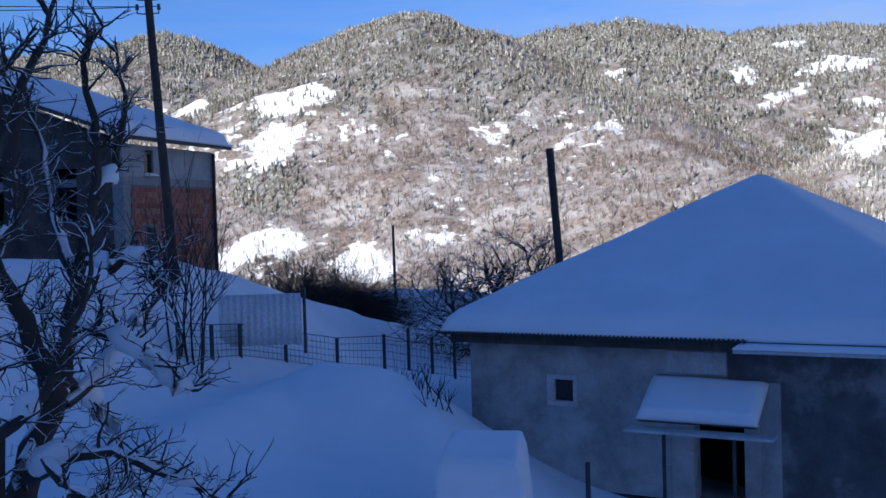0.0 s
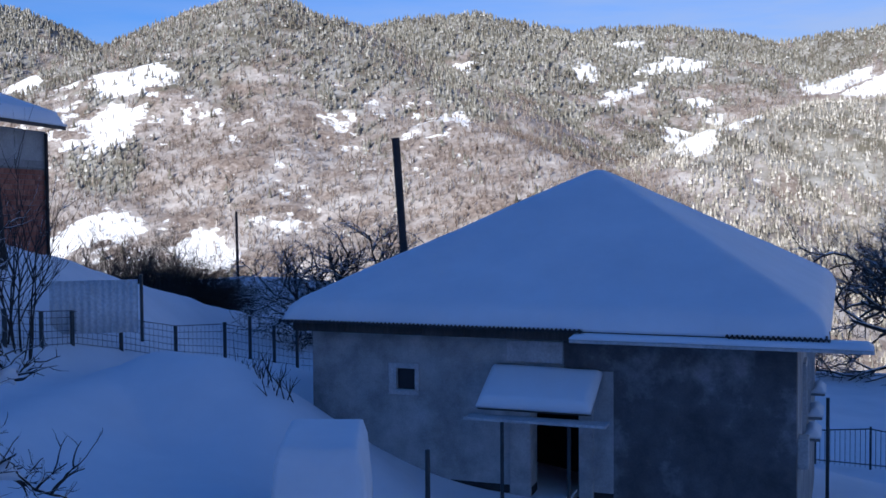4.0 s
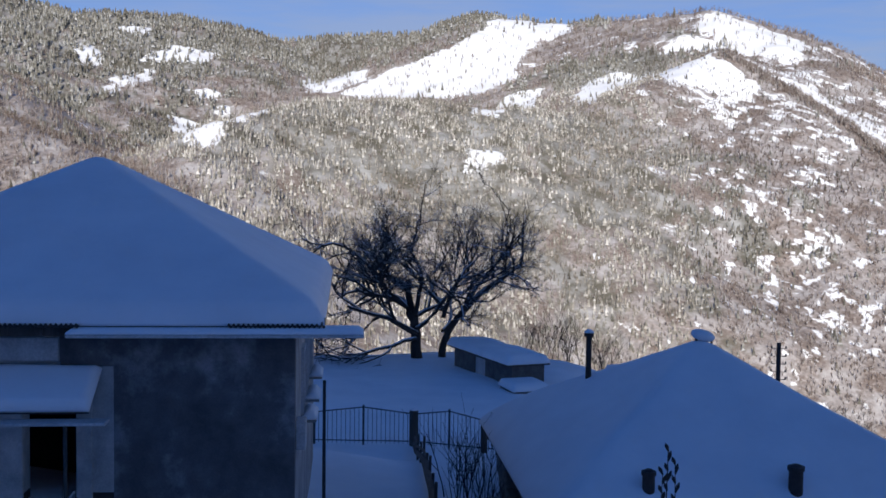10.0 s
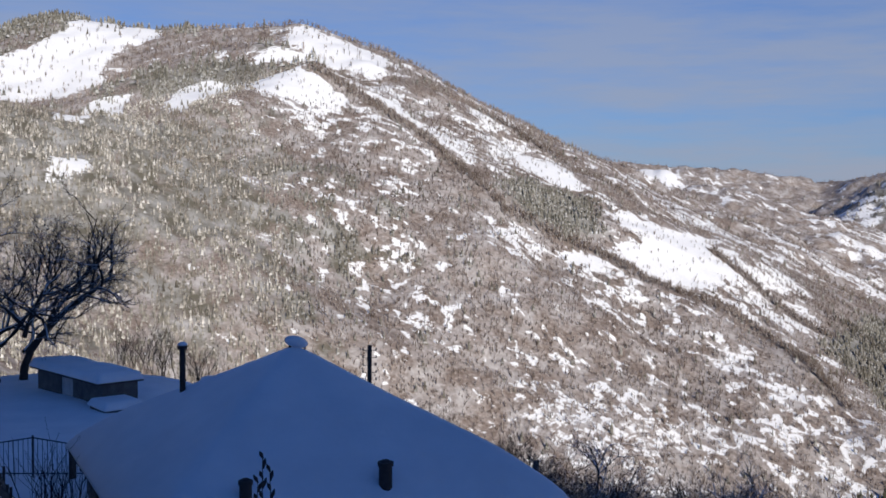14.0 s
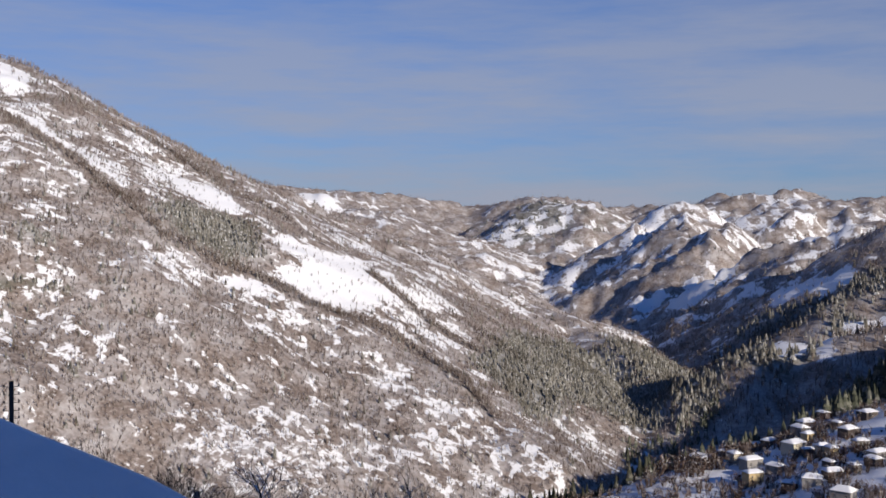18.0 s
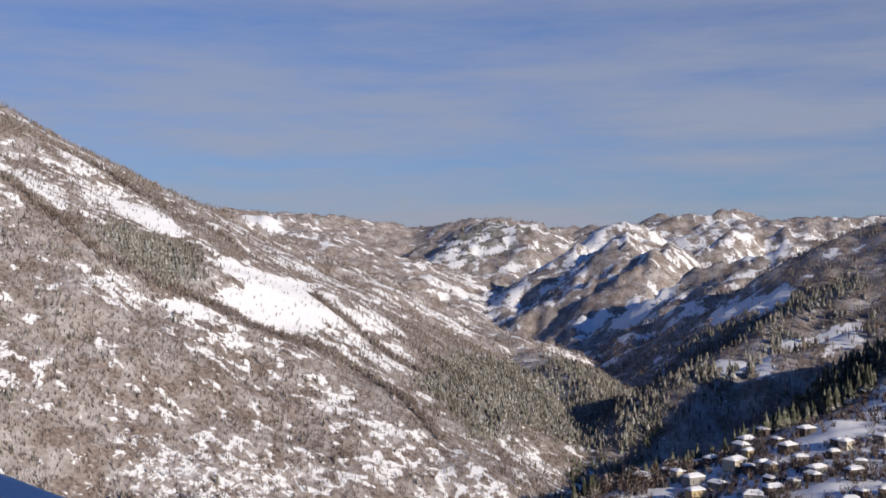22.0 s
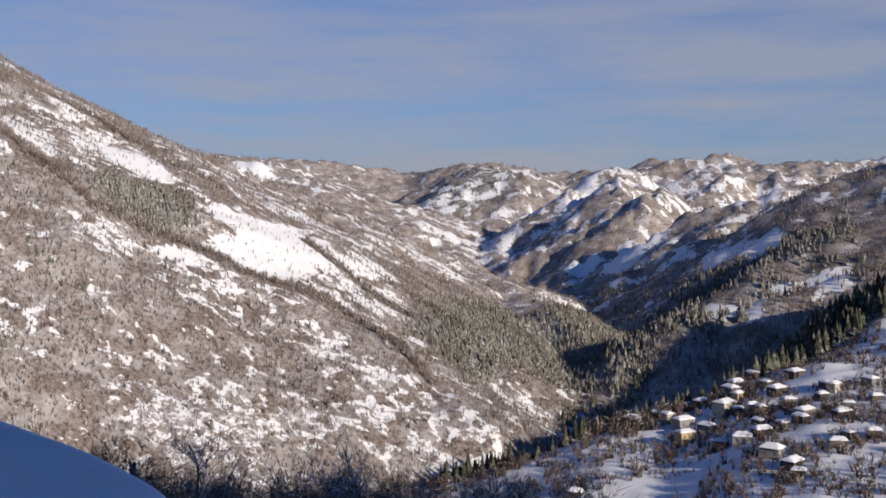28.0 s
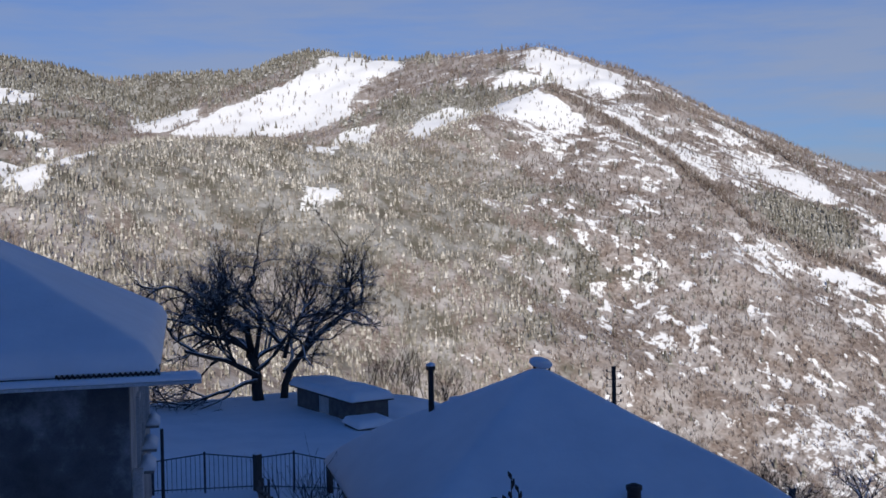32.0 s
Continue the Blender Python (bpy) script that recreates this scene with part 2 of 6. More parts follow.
# The yards and the field before the brow of the hill: bearing, distance, height over the yard.
YARD = [
    (-18, 10, 1.6), (-12, 14, 2.2), (-16, 20, 3.0), (-12.4, 25, 1.8), (-10.9, 27, 1.1), (-8.5, 30, 0.9), (-5.8, 33, 0.8), (-2, 34, 0.5), (0.4, 34, 0.4), (-6, 21, 2.9), (-9, 17, 2.6), (-3, 17, 2.5), (-3.5, 25, 2.4), (1.6, 17.5, 1.2), (-1.4, 15.5, 2.3),
    (-2.7, 24, 2.3), (-18.7, 26, 4.7), (-20, 24, 4.7), (-22, 22, 4.5), (-13, 23.5, 2.6), (-7, 36, 2.4), (-0.5, 58, 0.6), (-2.6, 62, 1.6), (-6, 55, 1.7), (1.2, 22, 1.3), (-0.7, 19, 1.6),
    (4.0, 18.3, -0.2), (3.0, 18.8, 0.1), (5.0, 18.4, -0.3), (0, 13, 2.0), (5.5, 12, 0.2), (4.2, 20.5, 0.1), (6, 20, -0.15), (8, 19, -0.1), (5.4, 17, -0.1), (10, 17, 0.0), (15, 15, 0.0), (25, 15, -0.5), (10, 26, 0.3), (20, 27, -1.0), (29, 22, -1.6), (31, 28, -2.3), (34, 27, -2.2),
    (31, 40, -3.75), (37, 40, -3.85), (33, 55, -4.1), (30, 62, -4.3), (36, 64, -4.2), (39, 60, -4.0), (38.2, 30, -3.3), (39, 24, -3.2), (41, 17, -3.4), (24, 62, -4.2), (12, 55, -1.5), (45, 20, -3.1), (55, 25, -4.5), (63, 20, -6.0), (62, 26, -8), (60, 35, -8.0),
    (48, 40, -4.2), (46, 60, -6.0), (68, 60, -11.8), (60, 80, -14), (60, 55, -10.5), (80, 30, -8.5), (90, 30, -8.5), (90, 60, -13.5), (78, 60, -12.4), (100, 60, -14), (105, 35, -8), (115, 60, -12), (72, 42, -9.8), (66, 34, -8.6), (84, 60, -12.9), (63, 45, -8.8),
    (0, 4, 0.5), (90, 8, 0), (180, 8, 0), (-90, 8, 0.8), (-60, 20, 3), (-40, 30, 5), (-90, 40, 6), (180, 40, 10), (130, 40, 6), (130, 15, 1),
]
YARD_XYZ = np.array([(d * math.sin(radians(a)), d * math.cos(radians(a)), z) for a, d, z in YARD])


def yard_height(x, y):
    """The yard's height: control places blended by distance."""
    top, bottom = np.zeros_like(x), np.zeros_like(x)
    for px, py, pz in YARD_XYZ:
        w = 1.0 / ((x - px) ** 2 + (y - py) ** 2 + 5.0) ** 1.8
        top += w * pz
        bottom += w
    return top / bottom


# The snow bank below the unfinished house.
BANK = [(-26, 21.5, -1.2), (-20.0, 23.4, -1.67), (-16.3, 25.4, -1.82), (-14.4, 26.8, -1.95), (-12.4, 29.5, -2.41), (-10.4, 34, -3.14), (-8.2, 37, -3.89), (-5.7, 39, -4.68), (-3, 41, -5.6)]
# The mound of cleared snow before the wire fence.
MOUND = [(-19, 15, -12.6), (-15.9, 16.5, -11.2), (-12, 18.5, -9.7), (-8.4, 20.5, -8.3), (-6.4, 20.4, -7.6), (-4.3, 20.0, -7.85), (-2.8, 19.3, -9.2), (-1.6, 18.6, -10.6)]


def ridge_height(x, y, fall, crest, blunt=20.0):
    p = np.array([at(*c) for c in crest])
    best = np.full_like(x, -1e9)
    for a, b in zip(p[:-1], p[1:]):
        d = b - a
        s = np.clip(((x - a[0]) * d[0] + (y - a[1]) * d[1]) / (d[0] ** 2 + d[1] ** 2), 0, 1)
        dist = np.hypot(x - a[0] - s * d[0], y - a[1] - s * d[1])
        best = np.maximum(best, a[2] + s * d[2] - fall * (np.sqrt(dist * dist + blunt * blunt) - blunt))
    return best


def bench_back(az):
    """How far off the village's bench ends."""
    return np.interp(az, [70, 77, 82, 86, 90, 94, 97, 101, 107, 120], [560, 575, 592, 622, 660, 700, 728, 745, 700, 560])


def height(x, y):
    """Height of the land at places on the plan."""
    x, y = np.asarray(x, float), np.asarray(y, float)
    d = np.hypot(x, y)
    az = np.degrees(np.arctan2(x, y))
    floor = EYE + np.interp(az, [-180, -60, -30, 0, 20, 40, 60, 80, 100, 130, 180], [40, -30, -60, -75, -95, -130, -165, -178, -178, -120, 40])
    floor = floor - 15 * np.clip((d - 900) / 2500, 0, 1)
    wob = grain(x, y, 160, 3, 4)
    gx = x + 22 * grain(x, y, 120, 11, 3)
    gy = y + 22 * grain(x, y, 120, 17, 3)
    stack = [floor]
    for name, (fall, crest) in RIDGES.items():
        r = ridge_height(gx, gy, fall, crest, 5.0 if name in SHARP else 20.0)
        stack.append(r)
    # the bench on which the village stands
    back = bench_back(az)
    rise = np.interp(az, [66, 70, 74, 77, 79.3, 82.3, 84.7, 86.7, 89.2, 91, 93.6, 97, 101.5, 107, 120], [-26, -21, -17, -15.0, -14.5, -13.4, -12.5, -11.9, -11.1, -10.3, -9.1, -8.0, -7.3, -7.6, -9.5])
    bench = EYE + back * np.tan(np.radians(rise)) - np.interp(az, [80, 90, 100, 110], [0.02, 0.035, 0.06, 0.08]) * np.maximum(back - d, 0) - 0.95 * np.maximum(d - back, 0) + 2.4 * grain(x, y, 34, 95, 3)
    stack.append(np.where((az > 55) & (az < 130), bench, -999.0))
    # the brow: the yards run out to it and then drop away
    edge = np.interp(az, [-180, -60, -20, 0, 20, 36, 46, 56, 64, 75, 95, 120, 180], [60, 60, 60, 64, 64, 68, 64, 62, 60, 60, 60, 60, 60])
    fall = np.interp(az, [-180, -30, 0, 40, 60, 75, 90, 120, 180], [-0.3, 0.2, 0.38, 0.36, 0.34, 0.36, 0.36, 0.34, -0.3])
    near = np.minimum(d, edge)
    k = near / np.maximum(d, 1e-6)
    yard = yard_height(x * k, y * k) - fall * np.where(fall < 0, np.clip(d - edge, 0, 220), np.maximum(d - edge, 0))
    bank = np.maximum(ridge_height(x, y, 1.0, BANK, 1.2), ridge_height(x, y, 0.8, MOUND, 0.8))
    yard = np.maximum(yard, bank) + 0.15 * np.exp(-np.abs(yard - bank) / 0.3)
    stack.append(yard)
    s = np.array(stack)
    soft = np.clip(0.014 * d, 0.4, 9) - 5 * np.clip((d - 900) / 300, 0, 1) * np.clip((az - 72) / 8, 0, 1)
    top = s.max(0)
    far = top + soft * np.log(np.exp((s - top) / soft).sum(0)) - soft * 0.1
    rough = np.clip((d - 110) / 300, 0, 1) * np.where((az > 70) & (az < 125), np.clip((d - 520) / 120, 0.35, 1) + 0.5 * np.clip((380 - d) / 60, 0, 1), 1)
    crag = np.clip((d - 1150) / 600, 0, 1) * np.clip((az - 62) / 8, 0, 1)
    ridged = 1 - 2 * np.abs(grain(x, y, 240, 53, 5))
    ribs = 1 - 2 * np.abs(grain(x, y * 0.36, 95, 55, 4))
    steep = np.clip((d - 900) / 300, 0, 1) * np.clip((az - 80) / 5, 0, 1)
    far = far + rough * (9 * wob + 3.5 * grain(x, y, 42, 29, 3)) + 14 * crag * (ridged - 0.7) + (16 * crag + 6 * steep) * (ribs - 0.6) + 20 * crag * (0.4 - np.abs(grain(x, y, 56, 57, 4))) + 14 * crag * (0.4 - np.abs(grain(x, y, 28, 59, 3)))
    g = np.clip((d - 62) / 30, 0, 1)
    lump = (0.10 * grain(x, y, 6, 41, 3) + 0.045 * grain(x, y, 1.3, 43, 2) * np.clip((80 - d) / 20, 0, 1)) * np.clip(d / 12, 0, 1)
    return far * g + (1 - g) * np.where(d < edge + 2, yard, far) + lump


columns = np.radians(np.concatenate([np.arange(-31, 112, 0.2), np.arange(112, 329, 3.5)]))
steps = np.concatenate([[0.02, 1.5], np.arange(3, 80, 0.45), np.geomspace(80, 450, 60), np.arange(455, 1090, 4.0), np.geomspace(1095, 4700, 250)])
ca, sa_ = np.cos(columns), np.sin(columns)
gx_ = np.outer(steps, sa_)
gy_ = np.outer(steps, ca)
gz_ = height(gx_, gy_)
n_r, n_c = gx_.shape
verts = np.stack([gx_, gy_, gz_], -1).reshape(-1, 3)
ii, jj = np.meshgrid(np.arange(n_r - 1), np.arange(n_c), indexing="ij")
jn = (jj + 1) % n_c
quads = np.stack([ii * n_c + jj, ii * n_c + jn, (ii + 1) * n_c + jn, (ii + 1) * n_c + jj], -1).reshape(-1, 4)


def fast_mesh(name, v, faces, size, smooth=True):
    """A mesh from arrays of vertices and of faces that all have the same number of corners."""
    me = bpy.data.meshes.new(name)
    me.vertices.add(len(v))
    me.vertices.foreach_set("co", np.ascontiguousarray(v, np.float32).ravel())
    me.loops.add(len(faces) * size)
    me.loops.foreach_set("vertex_index", np.ascontiguousarray(faces, np.int32).ravel())
    me.polygons.add(len(faces))
    me.polygons.foreach_set("loop_start", np.arange(0, len(faces) * size, size, dtype=np.int32))
    me.polygons.foreach_set("use_smooth", np.full(len(faces), smooth))
    me.update(calc_edges=True)
    return me


# Outlines of open snow, of fir stands and of close brown wood, as bearings and angles above eye level.
OPEN_HILL = [
    [(-9.9, 6.1), (-8.9, 6.8), (-6.9, 7.2), (-5.9, 6.7), (-6.5, 6.2), (-7.7, 5.7), (-8.9, 5.7)],
    [(-10.6, 4.0), (-8.9, 5.0), (-7.3, 4.9), (-8.4, 3.1), (-9.9, 2.7)],
    [(-12.0, -2.0), (-10.3, -0.6), (-8.5, -0.2), (-7.3, -0.9), (-8.6, -1.9), (-11.6, -2.7)],
    [(-5.8, -2.4), (-4.4, -1.6), (-3.2, -1.6), (-2.6, -2.5), (-2.9, -3.6), (-5.0, -3.5)],
    [(-1.8, -0.9), (-0.7, -0.6), (0.8, -0.9), (0.6, -1.7), (-0.4, -1.8)],
    [(8.2, 4.5), (8.9, 4.7), (10.0, 4.2), (9.7, 4.0)],
    [(-14.4, 6.0), (-12.4, 6.4), (-12.7, 5.7), (-13.9, 5.7)],
]
OPEN_BACK = [
    [(18.5, 6.7), (20.4, 7.4), (22.4, 7.1), (22.0, 6.8), (20.2, 6.7)],
    [(15.4, 7.0), (15.8, 7.5), (16.6, 7.0), (16.3, 6.3), (15.6, 6.3)],
    [(16.3, 5.2), (17.4, 5.8), (18.9, 6.1), (18.9, 5.7), (16.9, 5.0)],
    [(8.7, 7.4), (10.2, 7.5), (9.4, 6.9)],
]
OPEN_BACK_RIGHT = [
    [(20.0, 3.8), (21.1, 3.5), (22.3, 2.9), (22.0, 2.4), (20.8, 3.0)],
    [(20.9, 5.2), (21.8, 5.4), (22.6, 5.0), (21.5, 4.8)],
    [(22.7, 4.4), (24.8, 4.2), (23.8, 3.6), (22.9, 3.7)],
    [(17.4, 8.2), (18.8, 8.3), (18.6, 8.0)],
]
OPEN_SUMMIT = [
    [(26.8, 5.3), (26.8, 6.2), (30.3, 6.6), (30.3, 6.1), (28.3, 5.3)],
    [(28.6, 5.2), (31.4, 6.5), (33.4, 7.2), (35.5, 8.1), (37.5, 9.3), (40.9, 9.1), (40.9, 8.6), (39.3, 8.3), (38.1, 6.8), (38.4, 6.2), (36.4, 5.5), (32.8, 5.2)],
    [(35.8, 4.3), (37.5, 5.2), (39.9, 5.8), (39.3, 5.3), (36.9, 4.2)],
    [(41.3, 5.3), (42.0, 6.0), (43.5, 6.6), (46.2, 6.7), (48.3, 7.3), (49.2, 6.8), (50.6, 5.5), (48.4, 5.4), (46.2, 5.9), (43.8, 5.8), (42.0, 4.9)],
]
OPEN_SPUR = [
    [(45.5, 7.8), (47.1, 8.2), (48.3, 8.0), (48.2, 7.6), (45.9, 7.5)],
    [(47.1, 8.7), (48.4, 9.5), (50.1, 8.8), (52.5, 7.9), (52.7, 7.0), (51.9, 6.7), (50.9, 7.4), (49.8, 7.3), (48.3, 8.3)],
    [(50.9, 6.4), (51.9, 6.1), (53.7, 5.2), (54.6, 4.2), (54.7, 3.5), (53.2, 4.5), (51.4, 5.8)],
    [(34.7, 1.6), (35.8, 2.1), (37.1, 2.1), (36.7, 1.5), (35.5, 1.3)],
    [(57.1, 5.4), (58.7, 4.9), (59.7, 4.4), (59.1, 4.3), (57.7, 4.9)],
    [(59.0, 3.2), (61.0, 2.6), (63.0, 1.4), (62.6, 1.0), (61.0, 1.7), (59.6, 2.5)],
]
OPEN_FIELD = [
    [(64.9, -2.2), (66.7, -1.7), (69.1, -1.7), (70.9, -2.2), (71.5, -3.1), (73.3, -3.4), (73.0, -4.0), (70.3, -3.9), (68.5, -4.0), (67.3, -4.2), (65.8, -3.4)],
    [(64.7, -0.2), (65.5, -0.1), (67.3, -1.0), (69.1, -1.4), (70.9, -1.7), (69.1, -1.7), (66.7, -1.5), (65.1, -1.2)],
    [(62.4, -2.6), (64.3, -2.8), (64.0, -3.2), (62.6, -2.9)],
    [(58.8, 3.4), (60.4, 2.7), (59.8, 2.4)],
    [(60.6, 2.4), (62.9, 1.4), (62.3, 1.1), (60.9, 1.8)],
    [(66.4, 2.1), (68.3, 2.1), (67.9, 1.1), (66.7, 1.6)],
]
OPEN_VALLEY = [
    [(94.8, -4.7), (98.4, -3.6), (98.4, -4.5), (96.6, -5.2), (95.0, -5.1)],
    [(93.3, -6.6), (93.8, -5.3), (94.2, -6.6)],
    [(91.1, -5.8), (93.1, -5.8), (93.1, -6.2), (91.4, -6.3)],
    [(91.2, -3.1), (94.5, -1.8), (95.0, -2.3), (93.9, -3.0), (91.4, -3.8)],
    [(85.9, -3.9), (87.1, -2.5), (88.3, -2.7), (86.8, -4.0)],
    [(83.6, -4.3), (84.5, -3.3), (85.7, -3.1), (85.0, -4.2)],
]
FIR_SLOPES = [
    [(59.0, 1.0), (60.0, 1.8), (64.0, 0.4), (64.3, -1.1), (62.6, -1.8), (60.3, -0.6)],
    [(76.0, -6.5), (77.8, -5.5), (82.4, -6.0), (84.2, -7.8), (86.2, -9.8), (84.7, -10.4), (81.2, -9.0), (78.7, -9.9), (76.3, -7.5)],
    [(88.4, -7.4), (88.4, -6.1), (91.1, -5.5), (93.9, -5.5), (93.4, -6.4), (91.1, -7.5)],
    [(82.4, -5.5), (84.2, -6.0), (86.8, -7.4), (88.5, -9.1), (86.8, -10.3), (84.5, -8.3)],
    [(89.4, -5.1), (92.3, -3.8), (95.3, -2.3), (98.4, -1.1), (98.4, -2.1), (94.8, -3.5), (92.0, -5.0)],
]
BROWN = [
    [(74.8, -4.8), (76.3, -3.9), (80.0, -5.4), (77.8, -6.3), (76.0, -6.2)],
    [(57.2, -2.3), (59.5, -2.8), (62.3, -3.3), (61.4, -3.9), (58.6, -3.4)],
    [(71.5, -6.0), (73.3, -7.5), (76.3, -8.8), (75.7, -9.3), (73.0, -8.1)],
]
# Broad stands of fir: bearing, distance, half width across and half depth, in metres.
FIRS = [
    (0, 850, 210, 150), (-14, 1480, 300, 220), (12, 1340, 400, 230), (24, 1380, 220, 170), (4.5, 780, 30, 110), (34, 720, 170, 130), (27, 690, 70, 90), (42, 760, 70, 90),
    (42.5, 1040, 90, 60), (38, 1330, 240, 60), (20, 900, 60, 200), (-9.5, 640, 26, 36), (98, 1100, 160, 60), (79, 3000, 160, 160),
]


def outline(line):
    """An outline laid on the land: where each bearing first meets that angle."""
    d = np.concatenate([np.arange(330, 1500, 3.0), np.arange(1500, 4500, 8.0)])
    out = []
    for az, el in line:
        a = radians(az)
        up = np.degrees(np.arctan2(height(d * math.sin(a), d * math.cos(a)) - EYE, d))
        k = int(np.argmax(up >= el)) if (up >= el).any() else int(np.argmax(up))
        out.append((d[k] * math.sin(a), d[k] * math.cos(a)))
    return np.array(out)


OPEN_SNOW = [outline(p) for group in (OPEN_HILL, OPEN_BACK, OPEN_BACK_RIGHT, OPEN_SUMMIT, OPEN_SPUR, OPEN_FIELD, OPEN_VALLEY) for p in group]
FIR_STANDS = [outline(p) for p in FIR_SLOPES]
BROWN_WOOD = [outline(p) for p in BROWN]


def inside(x, y, outlines):
    """Metres inside the nearest outline, negative outside."""
    best = np.full(x.shape, -60.0)
    for p in outlines:
        lo, hi = p.min(0) - 60, p.max(0) + 60
        near = np.nonzero((x > lo[0]) & (x < hi[0]) & (y > lo[1]) & (y < hi[1]))[0]
        if not len(near):
            continue
        u, v = x[near], y[near]
        far, within = np.full(u.shape, 1e9), np.zeros(u.shape, bool)
        for (ax, ay), (bx, by) in zip(p, np.roll(p, -1, 0)):
            s = np.clip(((u - ax) * (bx - ax) + (v - ay) * (by - ay)) / max((bx - ax) ** 2 + (by - ay) ** 2, 1e-6), 0, 1)
            far = np.minimum(far, np.hypot(u - ax - s * (bx - ax), v - ay - s * (by - ay)))
            within ^= ((ay > v) != (by > v)) & (u < (bx - ax) * (v - ay) / (by - ay + 1e-12) + ax)
        best[near] = np.maximum(best[near], np.where(within, far, -far))
    return best


# Hedges of dense wood along the spurs: bearing and distance along each, and half its width.
TREE_LINES = [([(48.9, 985), (52, 940), (54.7, 895), (59.1, 802), (62, 800), (64.0, 806), (67, 788), (69.6, 790), (72.1, 792), (75.4, 726), (77, 700)], 9.0), ([(54.5, 1090), (58, 1030), (62, 985), (66, 960)], 6.0), ([(70, 900), (73.5, 860), (76, 840)], 7.0)]


def spots(x, y, places, wobble):
    """How far inside any of the places a point of the plan lies: 1 in the middle, 0 at the rim, below outside."""
    best = np.full_like(x, -9.0)
    for az, d, across, deep in places:
        a = radians(az)
        u, v = x * math.cos(a) - y * math.sin(a), x * math.sin(a) + y * math.cos(a) - d
        best = np.maximum(best, 1 - np.hypot(u / across, v / deep))
    return best + wobble


def cover(x, y):
    """Shares of open snow and of fir at places of the plan."""
    d = np.hypot(x, y)
    az = np.degrees(np.arctan2(x, y))
    ragged = 0.8 * grain(x, y, 30, 71, 4) + 0.55 * grain(x, y, 9, 72, 3)
    field = inside(x, y, OPEN_SNOW)
    clear = np.clip(0.55 + (field + 11 * ragged + 1.5) / 12, 0, 1)
    stand = inside(x, y, FIR_STANDS)
    brown = inside(x, y, BROWN_WOOD)
    fir = np.clip(0.5 + 2.2 * spots(x, y, FIRS, 1.3 * ragged), 0, 1)
    fir = np.maximum(fir, np.clip(0.5 + (stand + 12 * ragged) / 16, 0, 1))
    # snow shows in ragged patches that follow the slope's ledges
    across = np.radians(az) * 800
    thin = 0.45 * grain(x, y, 85, 77, 3) + 0.35 * grain(x, y, 30, 78, 2) + 0.8 * grain(across, d * 1.35, 8, 79, 3)
    open_wood = np.interp(az, [-20, -10, 2, 12, 30, 42, 50], [0.10, 0.05, 0.12, 0.25, 0.42, 0.22, -0.10])
    thin = np.clip((thin - open_wood) * 2.4, 0, 0.64) * np.clip((1700 - d) / 300, 0, 1)
    thin = thin * (1 - 0.85 * np.clip(0.5 + 2.2 * spots(x, y, FIRS, ragged), 0, 1)) * np.clip(0.5 - np.maximum(stand, brown) / 14 + 0.5 * ragged, 0, 1)
    thin = thin * np.interp(d, [400, 660], [0.25, 1.0]) * np.where((az > 85) & (d > 780), 0.3, 1.0)
    clear = np.maximum(clear, thin)
    # beyond the dark ridge: white streaks down the ribs
    streak = 0.8 * grain(x * 2.2, y, 34, 83, 4) + 0.55 * grain(x, y, 13, 84, 2) + 0.4 * grain(x, y, 260, 85, 2)
    lift = np.interp(d, [1250, 1550, 1800, 2500, 2900, 3400], [0.42, 0.34, 0.16, 0.08, 0.06, 0.40])
    clear = np.maximum(clear, np.clip(0.45 + (streak - lift) * 2.6, 0, 0.70) * np.clip((d - 1150) / 150, 0, 1) * np.clip((az - 62) / 4, 0, 1))
    for line, half in TREE_LINES:
        p = [(e * math.sin(radians(a)), e * math.cos(radians(a))) for a, e in line]
        for (ax, ay), (bx, by) in zip(p[:-1], p[1:]):
            s = np.clip(((x - ax) * (bx - ax) + (y - ay) * (by - ay)) / ((bx - ax) ** 2 + (by - ay) ** 2), 0, 1)
            clear = np.where(np.hypot(x - ax - s * (bx - ax), y - ay - s * (by - ay)) < half * (1 + 0.5 * ragged), 0, clear)
    return clear, fir


land_mesh = fast_mesh("ground", verts, quads[:, ::-1], 4)
v_clear, v_fir = cover(verts[:, 0], verts[:, 1])
v_dist = np.hypot(verts[:, 0], verts[:, 1])
v_az = np.degrees(np.arctan2(verts[:, 0], verts[:, 1]))
v_wood = (1 - v_clear) * np.clip((v_dist - 160) / 120, 0, 1)
in_village = np.clip((v_az - 75) / 3, 0, 1) * np.clip((bench_back(v_az) - v_dist) / 15, 0, 1)
v_wood = v_wood * (1 - 0.85 * in_village)
wood_at = land_mesh.attributes.new("woodland", "FLOAT", "POINT")
wood_at.data.foreach_set("value", v_wood.astype(np.float32))
fir_at = land_mesh.attributes.new("fir", "FLOAT", "POINT")
fir_at.data.foreach_set("value", v_fir.astype(np.float32))


